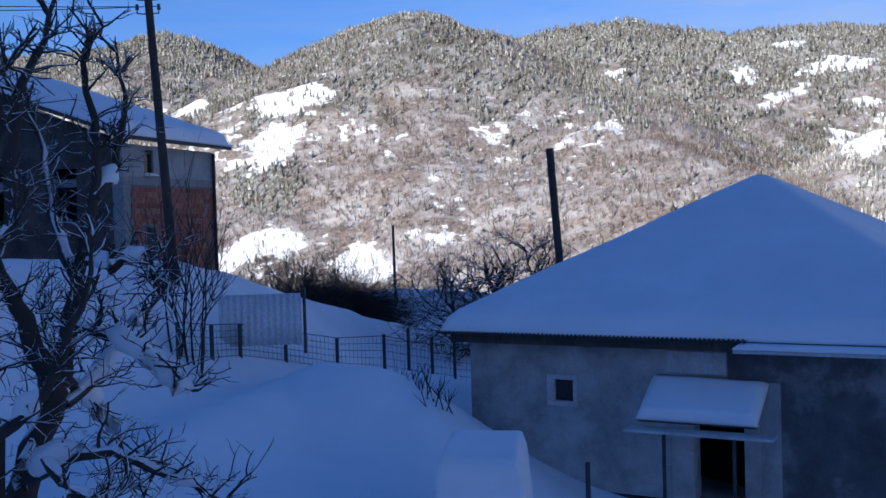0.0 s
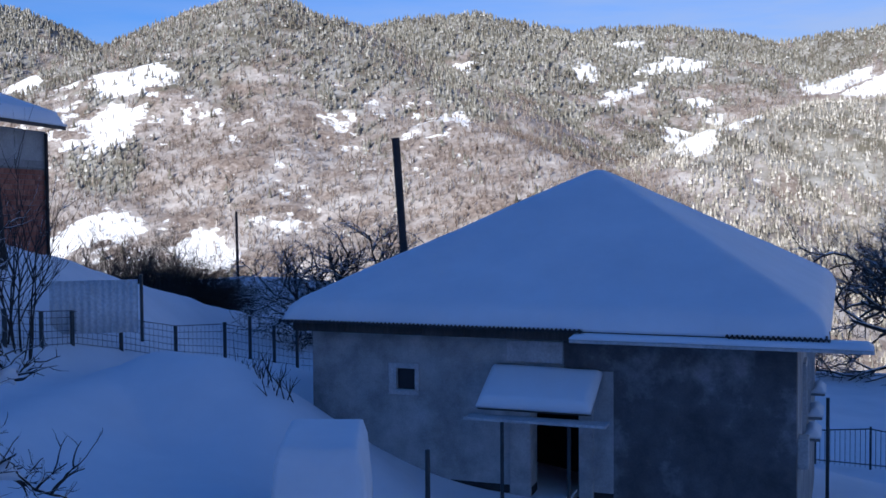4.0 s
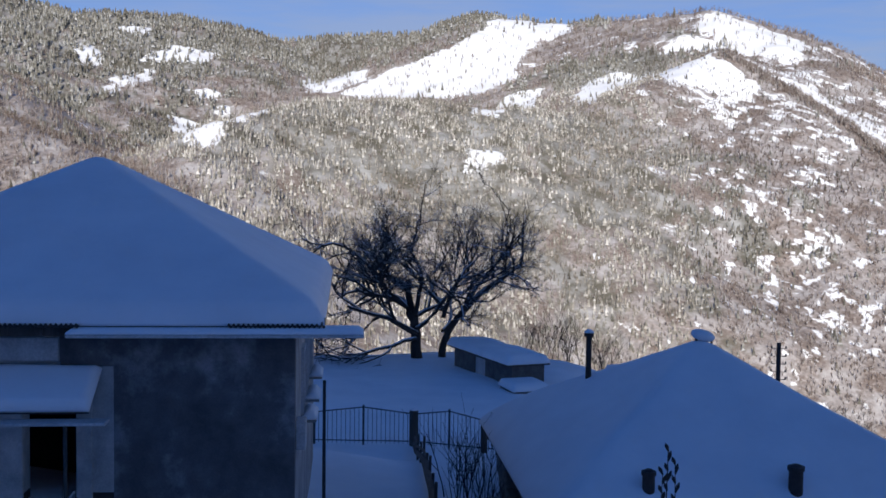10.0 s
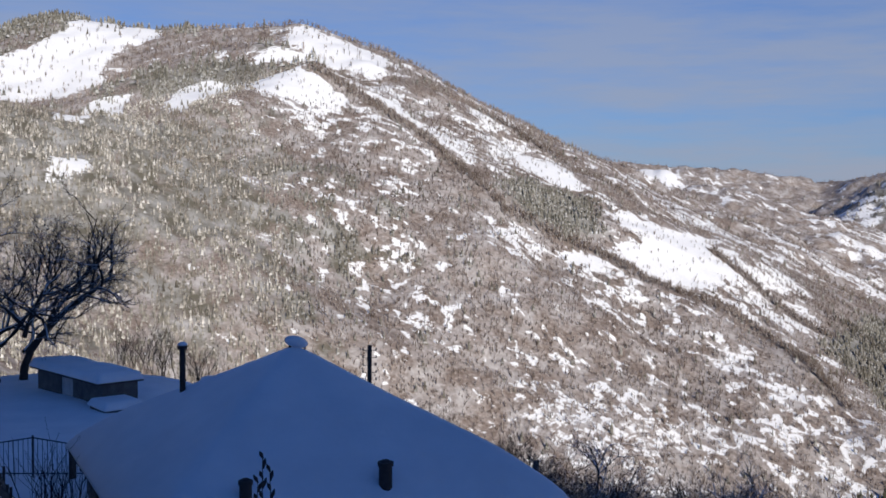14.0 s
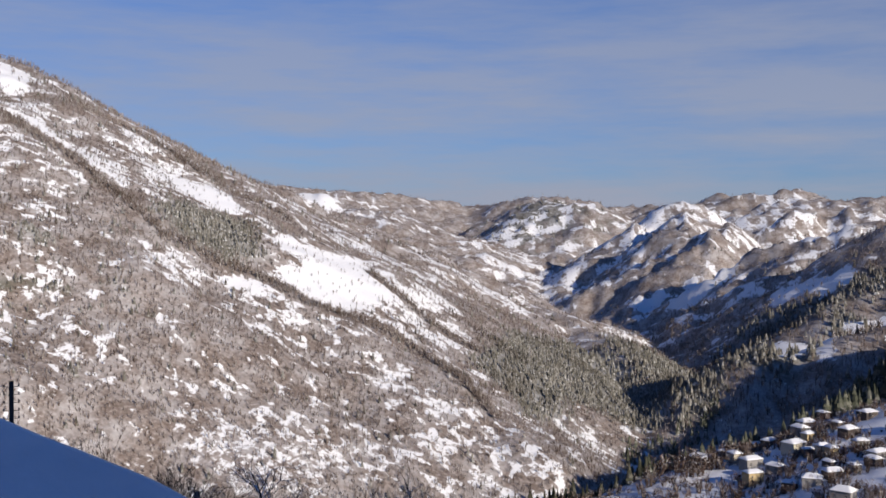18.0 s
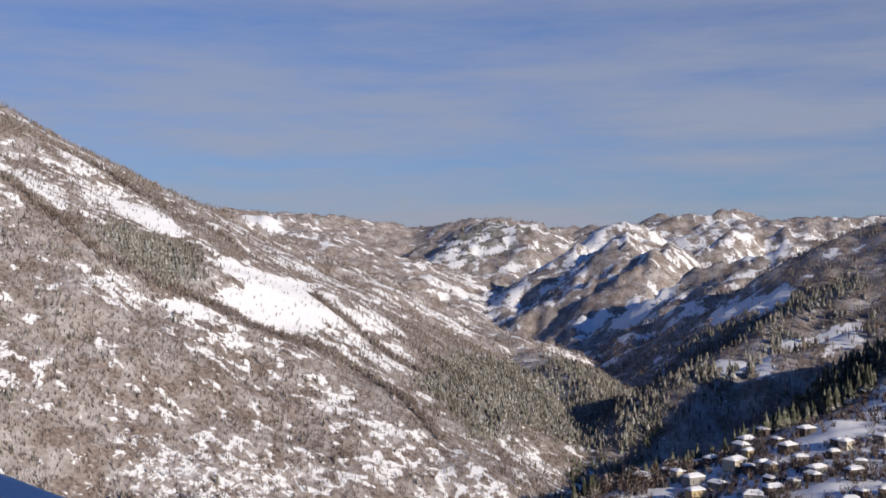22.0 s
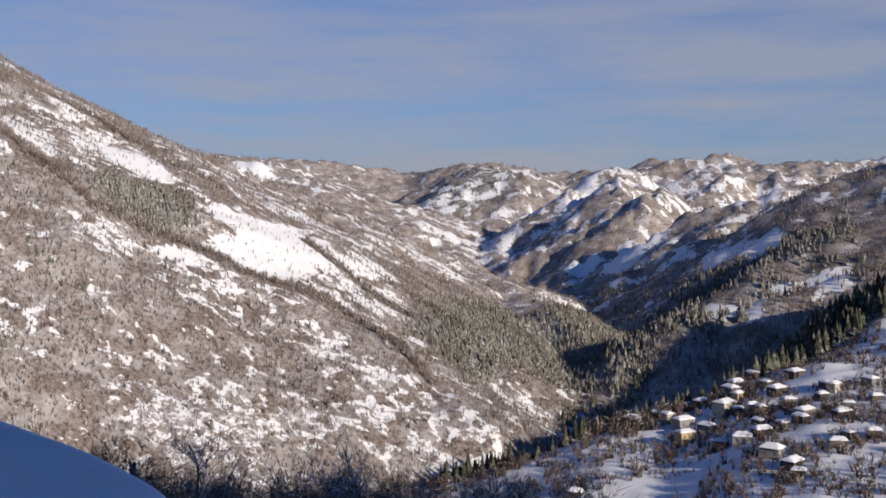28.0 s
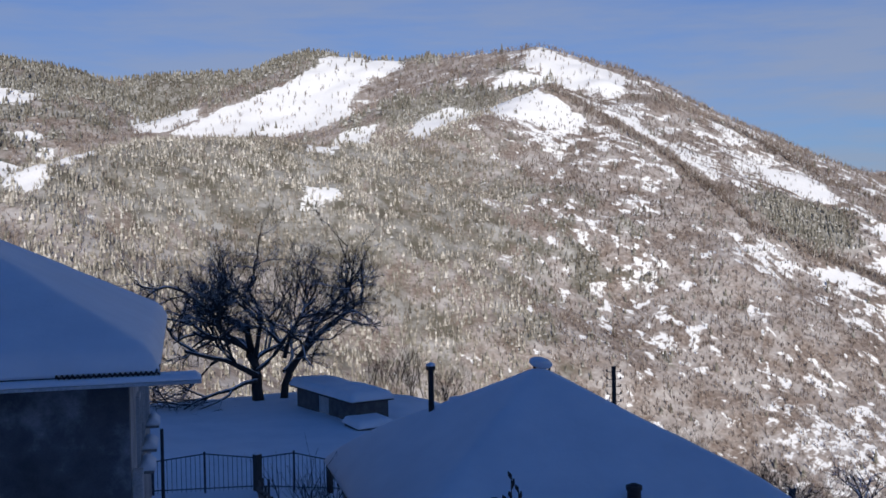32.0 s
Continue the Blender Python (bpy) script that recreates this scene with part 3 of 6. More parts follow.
def land_material():
    """Snow; under the woods brown litter, twigs and dark fir floor show through it."""
    m, t, p = material("snowy_land", 0.7)
    p.inputs["Specular IOR Level"].default_value = 0.2
    n1 = noise_node(t, 0.5, 6, 0.6)
    n2 = noise_node(t, 0.045, 8, 0.68)
    n3 = noise_node(t, 0.35, 5, 0.7)
    snow = ramp_node(t, n1.outputs["Fac"], [(0.3, (0.78, 0.80, 0.83)), (0.7, (0.88, 0.89, 0.91))])
    litter = ramp_node(t, n3.outputs["Fac"], [(0.3, (0.115, 0.088, 0.074)), (0.55, (0.25, 0.205, 0.18)), (0.78, (0.52, 0.49, 0.48))])
    a = t.nodes.new("ShaderNodeAttribute")
    a.attribute_name = "woodland"
    f = t.nodes.new("ShaderNodeAttribute")
    f.attribute_name = "fir"
    floor_c = mix_node(t, f.outputs["Fac"], litter.outputs[0], (0.13, 0.12, 0.095))
    n4 = noise_node(t, 0.16, 8, 0.75)
    show = ramp_node(t, n2.outputs["Fac"], [(0.34, (0.62, 0.62, 0.62)), (0.58, (1, 1, 1))])
    k = t.nodes.new("ShaderNodeMath")
    k.operation = "MULTIPLY"
    ragged_n = t.nodes.new("ShaderNodeMath")
    ragged_n.operation = "MULTIPLY_ADD"
    t.links.new(n4.outputs["Fac"], ragged_n.inputs[0])
    ragged_n.inputs[1].default_value = 2.2
    t.links.new(a.outputs["Fac"], ragged_n.inputs[2])
    crisp = ramp_node(t, ragged_n.outputs[0], [(0.90, (0, 0, 0)), (1.0, (1, 1, 1))])
    gather = t.nodes.new("ShaderNodeMath")
    gather.operation = "SUBTRACT"
    t.links.new(ragged_n.outputs[0], gather.inputs[0])
    gather.inputs[1].default_value = 0.65
    t.links.new(gather.outputs[0], crisp.inputs[0])
    t.links.new(crisp.outputs[0], k.inputs[0])
    t.links.new(show.outputs[0], k.inputs[1])
    t.links.new(mix_node(t, k.outputs[0], snow.outputs[0], floor_c), p.inputs["Base Color"])
    bump_node(t, p, n1.outputs["Fac"], 0.35, 0.10)
    return m


LAND = land_material()
land_mesh.materials.append(LAND)
ground = tagged(new("ground", land_mesh), "snow-covered yards, slopes and wooded mountains", "ground", kind="structure")

# ---- building helpers ----
def link_mesh(name, bm, mat, smooth=False):
    me = bpy.data.meshes.new(name)
    bm.normal_update()
    bm.to_mesh(me)
    bm.free()
    me.materials.append(mat)
    if smooth:
        me.polygons.foreach_set("use_smooth", np.full(len(me.polygons), True))
    return me


def thing(name, label, category, place=(0, 0, 0), turn=0.0, group=""):
    ob = new(name)
    ob.empty_display_size = 0.3
    ob.location = place
    ob.rotation_euler = (0, 0, radians(turn))
    return tagged(ob, label, category, group)


def part(name, shape, mat, parent=None, label="", smooth=False):
    """One mesh under a thing or a part. shape: a bmesh with its material, or a mesh that has one, and then the parent follows."""
    if isinstance(shape, bpy.types.Mesh):
        if isinstance(mat, bpy.types.Object):
            mat, parent, label = None, mat, parent or label
        me = shape
    else:
        me = link_mesh(name, shape, mat, smooth)
    ob = new(name, me)
    ob.parent = parent
    if label:
        ob["label"] = label
    return ob


def block(bm, x0, x1, y0, y1, z0, z1, bevel=0.0):
    """A box between two corners, its edges broken by a small bevel."""
    m = Matrix.Translation(((x0 + x1) / 2, (y0 + y1) / 2, (z0 + z1) / 2)) @ Matrix.Diagonal((abs(x1 - x0), abs(y1 - y0), abs(z1 - z0), 1))
    r = bmesh.ops.create_cube(bm, size=1.0, matrix=m)
    if bevel:
        edges = list({e for v in r["verts"] for e in v.link_edges})
        bmesh.ops.bevel(bm, geom=edges, offset=bevel, segments=1, affect="EDGES")
    return bm


def blocks(*rows, bevel=0.01):
    bm = bmesh.new()
    for r in rows:
        block(bm, *r, bevel=bevel)
    return bm


def rod(bm, a, b, r0, r1=None, sides=8):
    """A round bar from a to b."""
    r1 = r0 if r1 is None else r1
    a, b = Vector(a), Vector(b)
    q = (b - a).to_track_quat("Z", "Y").to_matrix().to_4x4()
    m = Matrix.Translation((a + b) / 2) @ q
    bmesh.ops.create_cone(bm, cap_ends=True, segments=sides, radius1=r0, radius2=max(r1, 1e-4), depth=(b - a).length, matrix=m)
    return bm


def rods(*rows, sides=8):
    bm = bmesh.new()
    for r in rows:
        rod(bm, *r, sides=sides)
    return bm


def wall_with_holes(x0, x1, z0, z1, thick, holes):
    """A wall along x with its face at y = 0 and its thickness behind; holes as (x0, x1, z0, z1) go through it."""
    bm = bmesh.new()
    xs = sorted({x0, x1, *(h[0] for h in holes), *(h[1] for h in holes)})
    zs = sorted({z0, z1, *(h[2] for h in holes), *(h[3] for h in holes)})
    for a, b in zip(xs[:-1], xs[1:]):
        for c, d in zip(zs[:-1], zs[1:]):
            if any(h[0] <= a and b <= h[1] and h[2] <= c and d <= h[3] for h in holes):
                continue
            block(bm, a, b, 0, thick, c, d)
    bmesh.ops.remove_doubles(bm, verts=bm.verts, dist=1e-4)
    return bm


def snow_cap(u0, u1, v0, v1, under, thick, step=0.22, rim=0.28, seed=0, lumps=0.05):
    """Snow lying on a surface under(u, v): rounded at its rim, softly uneven, closed below."""
    nu, nv = max(3, int((u1 - u0) / step)), max(3, int((v1 - v0) / step))
    u, v = np.meshgrid(np.linspace(u0, u1, nu), np.linspace(v0, v1, nv), indexing="ij")
    z = under(u, v)
    edge = np.minimum(np.minimum(u - u0, u1 - u), np.minimum(v - v0, v1 - v))
    k = np.clip(edge / rim, 0, 1)
    top = z + 0.015 + (thick * (1 + lumps * 2.0 * grain(u + 31 * seed, v, 1.7, 90 + seed, 3))) * np.sqrt(np.clip(1 - (1 - k) ** 2, 0.03, 1))
    pts = np.concatenate([np.stack([u, v, top], -1).reshape(-1, 3), np.stack([u, v, z + 0.006], -1).reshape(-1, 3)])
    n = nu * nv
    i, j = np.meshgrid(np.arange(nu - 1), np.arange(nv - 1), indexing="ij")
    a = (i * nv + j).ravel()
    q = np.stack([a, a + nv, a + nv + 1, a + 1], -1)
    faces = [q, q[:, ::-1] + n]
    loop = [(k_, 0) for k_ in range(nu)] + [(nu - 1, k_) for k_ in range(1, nv)] + [(k_, nv - 1) for k_ in range(nu - 2, -1, -1)] + [(0, k_) for k_ in range(nv - 2, 0, -1)]
    idx = np.array([p * nv + r for p, r in loop])
    nxt = np.roll(idx, -1)
    faces.append(np.stack([idx, idx + n, nxt + n, nxt], -1))
    return fast_mesh("snow", pts, np.concatenate(faces), 4)


def smooth_min(values, soft):
    s = np.array(values)
    low = s.min(0)
    return low - soft * np.log(np.exp(-(s - low) / soft).sum(0))


def with_material(me, mat):
    me.materials.append(mat)
    return me


def snowy(name, a, b, scale, level, stretch=None, rough=0.9):
    """Bark or wood with snow lying where it faces up."""
    m, t, p = material(name, rough)
    n1 = noise_node(t, scale, 5, 0.65, stretch)
    n2 = noise_node(t, 3.0, 3, 0.6)
    c = ramp_node(t, n1.outputs["Fac"], [(0.3, a), (0.7, b)])
    geo = t.nodes.new("ShaderNodeNewGeometry")
    sep = t.nodes.new("ShaderNodeSeparateXYZ")
    t.links.new(geo.outputs["Normal"], sep.inputs[0])
    k = t.nodes.new("ShaderNodeMath")
    k.operation = "MULTIPLY_ADD"
    k.inputs[1].default_value = 0.7
    t.links.new(n2.outputs["Fac"], k.inputs[0])
    t.links.new(sep.outputs["Z"], k.inputs[2])
    s = ramp_node(t, k.outputs[0], [(level, (0, 0, 0)), (min(level + 0.12, 1.0), (1, 1, 1))])
    t.links.new(mix_node(t, s.outputs[0], c.outputs[0], (0.80, 0.82, 0.85)), p.inputs["Base Color"])
    bump_node(t, p, n1.outputs["Fac"], 0.5, 0.02)
    return m


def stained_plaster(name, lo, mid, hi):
    """Old lime plaster: broad dark stains, pale efflorescence and a gritty grain."""
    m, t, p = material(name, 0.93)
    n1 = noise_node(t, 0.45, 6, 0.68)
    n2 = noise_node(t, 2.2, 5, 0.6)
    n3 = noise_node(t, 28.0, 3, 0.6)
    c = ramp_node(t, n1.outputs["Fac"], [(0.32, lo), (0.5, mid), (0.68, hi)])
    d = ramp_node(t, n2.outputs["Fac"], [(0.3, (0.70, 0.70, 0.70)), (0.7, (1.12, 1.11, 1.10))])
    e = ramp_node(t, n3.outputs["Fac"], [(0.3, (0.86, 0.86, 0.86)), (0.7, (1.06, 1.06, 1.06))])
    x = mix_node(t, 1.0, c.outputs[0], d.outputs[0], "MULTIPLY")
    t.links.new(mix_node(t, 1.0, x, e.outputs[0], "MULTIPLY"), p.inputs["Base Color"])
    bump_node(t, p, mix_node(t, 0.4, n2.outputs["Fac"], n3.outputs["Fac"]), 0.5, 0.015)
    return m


PLASTER_PALE = stained_plaster("pale_old_plaster", (0.22, 0.22, 0.22), (0.42, 0.42, 0.41), (0.60, 0.59, 0.57))
# A darker mix of the same plaster, with pale blotches.
PLASTER_DARK = stained_plaster("dark_grey_plaster", (0.075, 0.075, 0.078), (0.13, 0.13, 0.135), (0.40, 0.40, 0.41))
# Wet plinth; the shade band along the wall's foot is in its colour.
PLINTH = mottled("wet_shaded_plinth", (0.025, 0.022, 0.02), (0.06, 0.055, 0.05), 1.6, 0.95)
WHITE_PAINT = mottled("worn_white_paint", (0.42, 0.42, 0.42), (0.60, 0.60, 0.59), 2.5, 0.6)
PALE_SHEET = mottled("snow_dusted_plastic", (0.60, 0.62, 0.64), (0.74, 0.75, 0.77), 1.8, 0.6)
SHEET_IRON = mottled("rusty_corrugated_iron", (0.05, 0.045, 0.045), (0.11, 0.09, 0.08), 1.5, 0.6, 0.5)
RAW_GABLE = mottled("dark_raw_brickwork", (0.045, 0.038, 0.036), (0.13, 0.095, 0.08), 1.4, 0.95, 0, 0.5, 7)
CONCRETE = mottled("raw_concrete", (0.22, 0.22, 0.21), (0.33, 0.32, 0.31), 1.2, 0.9)
BLOCKWORK = mottled("pale_concrete_blockwork", (0.30, 0.30, 0.29), (0.45, 0.44, 0.43), 2.0, 0.9)
MORTAR = mottled("grey_mortar", (0.16, 0.15, 0.145), (0.24, 0.23, 0.22), 3.0, 0.95)
STONE = mottled("dark_field_stone", (0.08, 0.078, 0.075), (0.18, 0.17, 0.16), 2.0, 0.9)
GREEN_PAINT = mottled("dark_painted_steel", (0.03, 0.04, 0.045), (0.06, 0.07, 0.075), 4.0, 0.5, 0.2)
SNOW_BARK = snowy("snowy_bark", (0.022, 0.018, 0.016), (0.06, 0.048, 0.042), 4.0, 0.93, (1, 1, 0.3))
LADEN_BARK = snowy("snow_laden_bark", (0.022, 0.018, 0.016), (0.06, 0.048, 0.042), 4.0, 0.72, (1, 1, 0.3))
DRY_BARK = snowy("bark_with_little_snow", (0.022, 0.018, 0.016), (0.06, 0.048, 0.042), 4.0, 1.0, (1, 1, 0.3))


def brick_material():
    m, t, p = material("hollow_clay_brick", 0.9)
    info = t.nodes.new("ShaderNodeObjectInfo")
    n = noise_node(t, 14.0, 4, 0.6)
    c = ramp_node(t, info.outputs["Random"], [(0.0, (0.22, 0.075, 0.045)), (0.5, (0.33, 0.115, 0.07)), (1.0, (0.42, 0.17, 0.11))])
    d = ramp_node(t, n.outputs["Fac"], [(0.3, (0.75, 0.75, 0.75)), (0.7, (1.1, 1.1, 1.1))])
    t.links.new(mix_node(t, 1.0, c.outputs[0], d.outputs[0], "MULTIPLY"), p.inputs["Base Color"])
    bump_node(t, p, n.outputs["Fac"], 0.4, 0.01)
    return m


BRICK = brick_material()
gm, gt, gp = material("dark_window_glass", 0.08)
gp.inputs["Base Color"].default_value = (0.02, 0.022, 0.025, 1)
gp.inputs["Specular IOR Level"].default_value = 0.5
GLASS = gm

# ---- plastered house with the hipped roof ----
H1_TURN = 29.0
h1_n = (math.sin(radians(H1_TURN)), math.cos(radians(H1_TURN)))


def h1_place(lat, dep, z=0.0):
    return h1_n[0] * (19.5 + dep) + h1_n[1] * lat, h1_n[1] * (19.5 + dep) - h1_n[0] * lat, z


plastered_house = thing("house", "grey plastered single-storey house with snow-laden hipped roof", "house", h1_place(0, 0), -H1_TURN)
WIN, DOOR = (-8.50, -7.95, 2.02, 2.54), (-5.62, -4.70, 0.12, 2.0)
part("front_wall", wall_with_holes(-10.24, -4.05, 0.35, 3.38, 0.4, [WIN, (DOOR[0], DOOR[1], 0.35, DOOR[3])]), PLASTER_PALE, plastered_house, "pale stained plaster wall")
part("front_wall", wall_with_holes(-4.05, -0.85, -2.4, 3.38, 0.4, []), PLASTER_DARK, plastered_house, "dark grey plaster wall with pale blotches")
part("plinth", blocks((-10.22, DOOR[0], 0.004, 0.42, -1.0, 0.35), (DOOR[1], -4.05, 0.004, 0.42, -1.0, 0.35), (DOOR[0], DOOR[1], 0.02, 0.42, -1.0, 0.12)), PLINTH, plastered_house, "wet stone plinth with the wall-foot shade painted in")
side = wall_with_holes(0, 11.2, -3.2, 3.38, 0.4, [(2.4, 3.2, 1.1, 2.5), (4.6, 5.5, 1.1, 2.5), (7.6, 8.5, 1.1, 2.5)])
bmesh.ops.transform(side, matrix=Matrix.Translation((-0.85, 0.4, 0)) @ Matrix.Rotation(radians(90), 4, "Z"), verts=side.verts)
part("side_wall", side, PLASTER_PALE, plastered_house)
part("side_wall", blocks((-10.24, -9.84, 0.4, 11.6, -0.5, 3.38)), PLASTER_PALE, plastered_house)
part("back_wall", blocks((-10.24, -0.85, 11.6, 12.0, -3.2, 3.38)), PLASTER_PALE, plastered_house)
# Floor and backing sheet added behind the openings, the room's shade in their colour.
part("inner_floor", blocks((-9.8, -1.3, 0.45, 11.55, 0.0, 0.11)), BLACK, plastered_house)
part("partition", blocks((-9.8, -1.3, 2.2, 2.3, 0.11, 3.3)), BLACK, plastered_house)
# small window in the front
w1 = part("window_frame", blocks((WIN[0] - 0.05, WIN[1] + 0.05, -0.03, 0.1, WIN[3] - 0.05, WIN[3] + 0.05), (WIN[0] - 0.05, WIN[1] + 0.05, -0.03, 0.1, WIN[2] - 0.06, WIN[2] + 0.05),
          (WIN[0] - 0.05, WIN[0] + 0.12, -0.03, 0.1, WIN[2], WIN[3]), (WIN[1] - 0.04, WIN[1] + 0.05, -0.03, 0.1, WIN[2], WIN[3]), bevel=0.008), WHITE_PAINT, plastered_house, "worn pale wooden window frame")
part("pane", blocks((WIN[0] + 0.1, WIN[1] - 0.03, 0.06, 0.07, WIN[2], WIN[3]), bevel=0), GLASS, w1)
# door
part("door_jamb", blocks((DOOR[0] - 0.42, DOOR[0] - 0.003, -0.05, 0.3, 0.12, 2.0), bevel=0.015), PLASTER_PALE, plastered_house, "pale plaster door surround")
part("door_jamb", blocks((DOOR[1] + 0.003, DOOR[1] + 0.28, -0.05, 0.3, 0.12, 2.0), bevel=0.015), PLASTER_PALE, plastered_house, "pale plaster door surround")
part("lintel", blocks((DOOR[0] - 0.42, DOOR[1] + 0.28, -0.05, 0.3, 2.003, 2.2), bevel=0.015), CONCRETE, plastered_house)
part("threshold", blocks((DOOR[0] - 0.3, DOOR[1] + 0.3, -0.6, 0.02, -0.1, 0.12), bevel=0.02), CONCRETE, plastered_house)
# panel under the eave over the door
part("vent_panel", blocks((-6.1, -5.0, -0.03, 0.03, 2.72, 3.14), bevel=0.01), WHITE_PAINT, plastered_house, "bare block panel beside a recess painted dark")
part("vent_ledge", blocks((-6.25, -4.95, -0.1, 0.02, 2.6, 2.69), bevel=0.01), CONCRETE, plastered_house)
# Thin dark slab on the wall; a recess's shade is put into its colour.
part("beam_recess", blocks((-4.98, -3.62, -0.012, 0.05, 2.62, 3.3), bevel=0.004), PLASTER_DARK, plastered_house)
# windows of the side wall, with snow on their sills
for k, (y0, y1) in enumerate(((2.8, 3.6), (5.0, 5.9), (8.0, 8.9))):
    fr = part("window_frame", blocks((-0.87, -0.78, y0 - 0.04, y0 + 0.06, 1.1, 2.5), (-0.87, -0.78, y1 - 0.06, y1 + 0.04, 1.1, 2.5), (-0.87, -0.78, y0, y1, 2.44, 2.54), (-0.87, -0.78, y0, y1, 1.06, 1.16), bevel=0.006), WHITE_PAINT, plastered_house)
    part("pane", blocks((-1.0, -0.99, y0, y1, 1.1, 2.5), bevel=0), GLASS, fr)
    sill = part("sill", blocks((-0.9, -0.52, y0 - 0.12, y1 + 0.12, 1.0, 1.055), bevel=0.01), CONCRETE, plastered_house)
    part("sill_snow", with_material(snow_cap(-0.84, -0.5, y0 - 0.12, y1 + 0.12, lambda u, v: 1.055 + 0 * u, 0.16, 0.08, 0.12, k), SNOW), sill)
part("meter_box", blocks((-0.85, -0.66, 0.5, 0.95, 0.95, 1.5), bevel=0.015), WHITE_PAINT, plastered_house, "white painted meter box")

EAVES = (-10.67, -0.33, -0.45, 12.6)
H1_EAVE, H1_RISE = 3.42, 2.86


def h1_roof(u, v, soft=0.012):
    return H1_EAVE + H1_RISE * smooth_min([(v - EAVES[2]) / 6.25, (u - EAVES[0]) / 5.07, (EAVES[1] - u) / 5.27, (EAVES[3] - v) / 6.8], soft)


roof_bm = bmesh.new()
peak = (-5.6, 5.8, H1_EAVE + H1_RISE)
corners = [(EAVES[0], EAVES[2]), (EAVES[1], EAVES[2]), (EAVES[1], EAVES[3]), (EAVES[0], EAVES[3])]
lo = [roof_bm.verts.new((x, y, H1_EAVE - 0.05)) for x, y in corners]
hi = [roof_bm.verts.new((x, y, H1_EAVE - 0.012)) for x, y in corners]
pk = roof_bm.verts.new(peak)
for k in range(4):
    roof_bm.faces.new((hi[k], hi[(k + 1) % 4], pk))
    roof_bm.faces.new((lo[k], lo[(k + 1) % 4], hi[(k + 1) % 4], hi[k]))
roof_bm.faces.new(lo[::-1])
h1_roof_ob = part("roof", roof_bm, DARK_WOOD, plastered_house, "board roof under the snow")
part("roof_snow", with_material(snow_cap(EAVES[0] - 0.02, EAVES[1] + 0.02, EAVES[2] - 0.03, EAVES[3] + 0.02, lambda u, v: h1_roof(u, v, 0.02) - 0.015, 0.32, 0.13, 0.30, 1, 0.04), SNOW), plastered_house, "thick smooth snow on the hipped roof")


def corrugated(x0, x1, y0, y1, z, wave=0.085, depth=0.022):
    """A strip of wavy sheet, its waves running across x."""
    n = int((x1 - x0) / wave * 6)
    xs = np.linspace(x0, x1, n)
    zz = z + depth * np.sin((xs - x0) / wave * 6.2832)
    rows = [(y0, 0.0), (y1, 0.0), (y1, -0.008), (y0, -0.008)]
    pts = np.concatenate([np.stack([xs, np.full(n, yy), zz + dz + (0.12 if yy > y0 else 0)], -1) for yy, dz in rows])
    a = np.arange(n - 1)
    f = [np.stack([a + r * n, a + 1 + r * n, a + 1 + ((r + 1) % 4) * n, a + ((r + 1) % 4) * n], -1) for r in range(4)]
    return fast_mesh("corrugated_sheet", pts, np.concatenate(f), 4)


part("eave_sheet", with_material(corrugated(-10.72, -4.5, -0.60, -0.1, H1_EAVE - 0.02), SHEET_IRON), plastered_house, "dark corrugated iron edge")
part("eave_sheet", with_material(corrugated(-2.0, -0.30, -0.58, -0.1, H1_EAVE - 0.02), SHEET_IRON), plastered_house, "dark corrugated iron edge")
part("fascia", blocks((-10.5, -4.6, -0.36, -0.28, 3.2, 3.37), bevel=0.008), DARK_WOOD, plastered_house)
for k in range(12):
    x = -10.2 + k * 0.83
    part("rafter_end", blocks((x - 0.05, x + 0.05, -0.4, 0.1, 3.22, 3.34), bevel=0.006), DARK_WOOD, plastered_house)
eb = part("eave_board", blocks((-4.72, 0.38, -0.68, -0.02, 3.21, 3.27), bevel=0.01), WHITE_PAINT, plastered_house, "long pale board ledge under the eave")
part("ledge_snow", with_material(snow_cap(-4.72, 0.38, -0.68, -0.05, lambda u, v: 3.27 + 0 * u, 0.09, 0.09, 0.1, 2), SNOW), eb)
# canopy over the door
canopy = part("canopy", blocks((-6.36, -4.26, -1.14, -0.02, -0.03, 0.03), bevel=0.008), DARK_WOOD, plastered_house, "board canopy over the door")
canopy.matrix_local = Matrix.Translation((0, 0, 2.56)) @ Matrix.Rotation(math.atan(0.64 / 1.1), 4, "X")
part("canopy_snow", with_material(snow_cap(-6.38, -4.24, -1.16, -0.02, lambda u, v: 0.03 + 0 * u, 0.17, 0.08, 0.14, 3, 0.08), SNOW), canopy)
part("canopy_plank", blocks((-6.52, -3.92, -1.32, -0.92, 1.83, 1.88), bevel=0.008), WHITE_PAINT, plastered_house, "pale plank along the canopy's edge")
for x in (-5.87, -4.63):
    part("canopy_post", rods(((x, -1.05, -0.4), (x, -1.05, 1.82), 0.035)), GREEN_PAINT, plastered_house, "thin dark steel post")
part("door_rail", rods(((-4.63, -1.05, 0.45), (-4.2, -1.5, -0.1), 0.02), ((-4.63, -1.05, 0.45), (-4.63, -0.5, 0.5), 0.02), sides=6), WHITE_PAINT, plastered_house)

px_, py_, _ = at(6.3, 24.3, z=0)
stove_pipe = thing("stove_pipe", "tall dark rusty stove pipe beside the snowy roof", "pipe", (px_, py_, 3.9))
tx_, ty_, tz_ = at(5.8, 24.3, 3.45)
part("pipe", rods(((0, 0, -0.1), (tx_ - px_, ty_ - py_, tz_ - 3.9), 0.088), sides=14), DARK_METAL, stove_pipe)
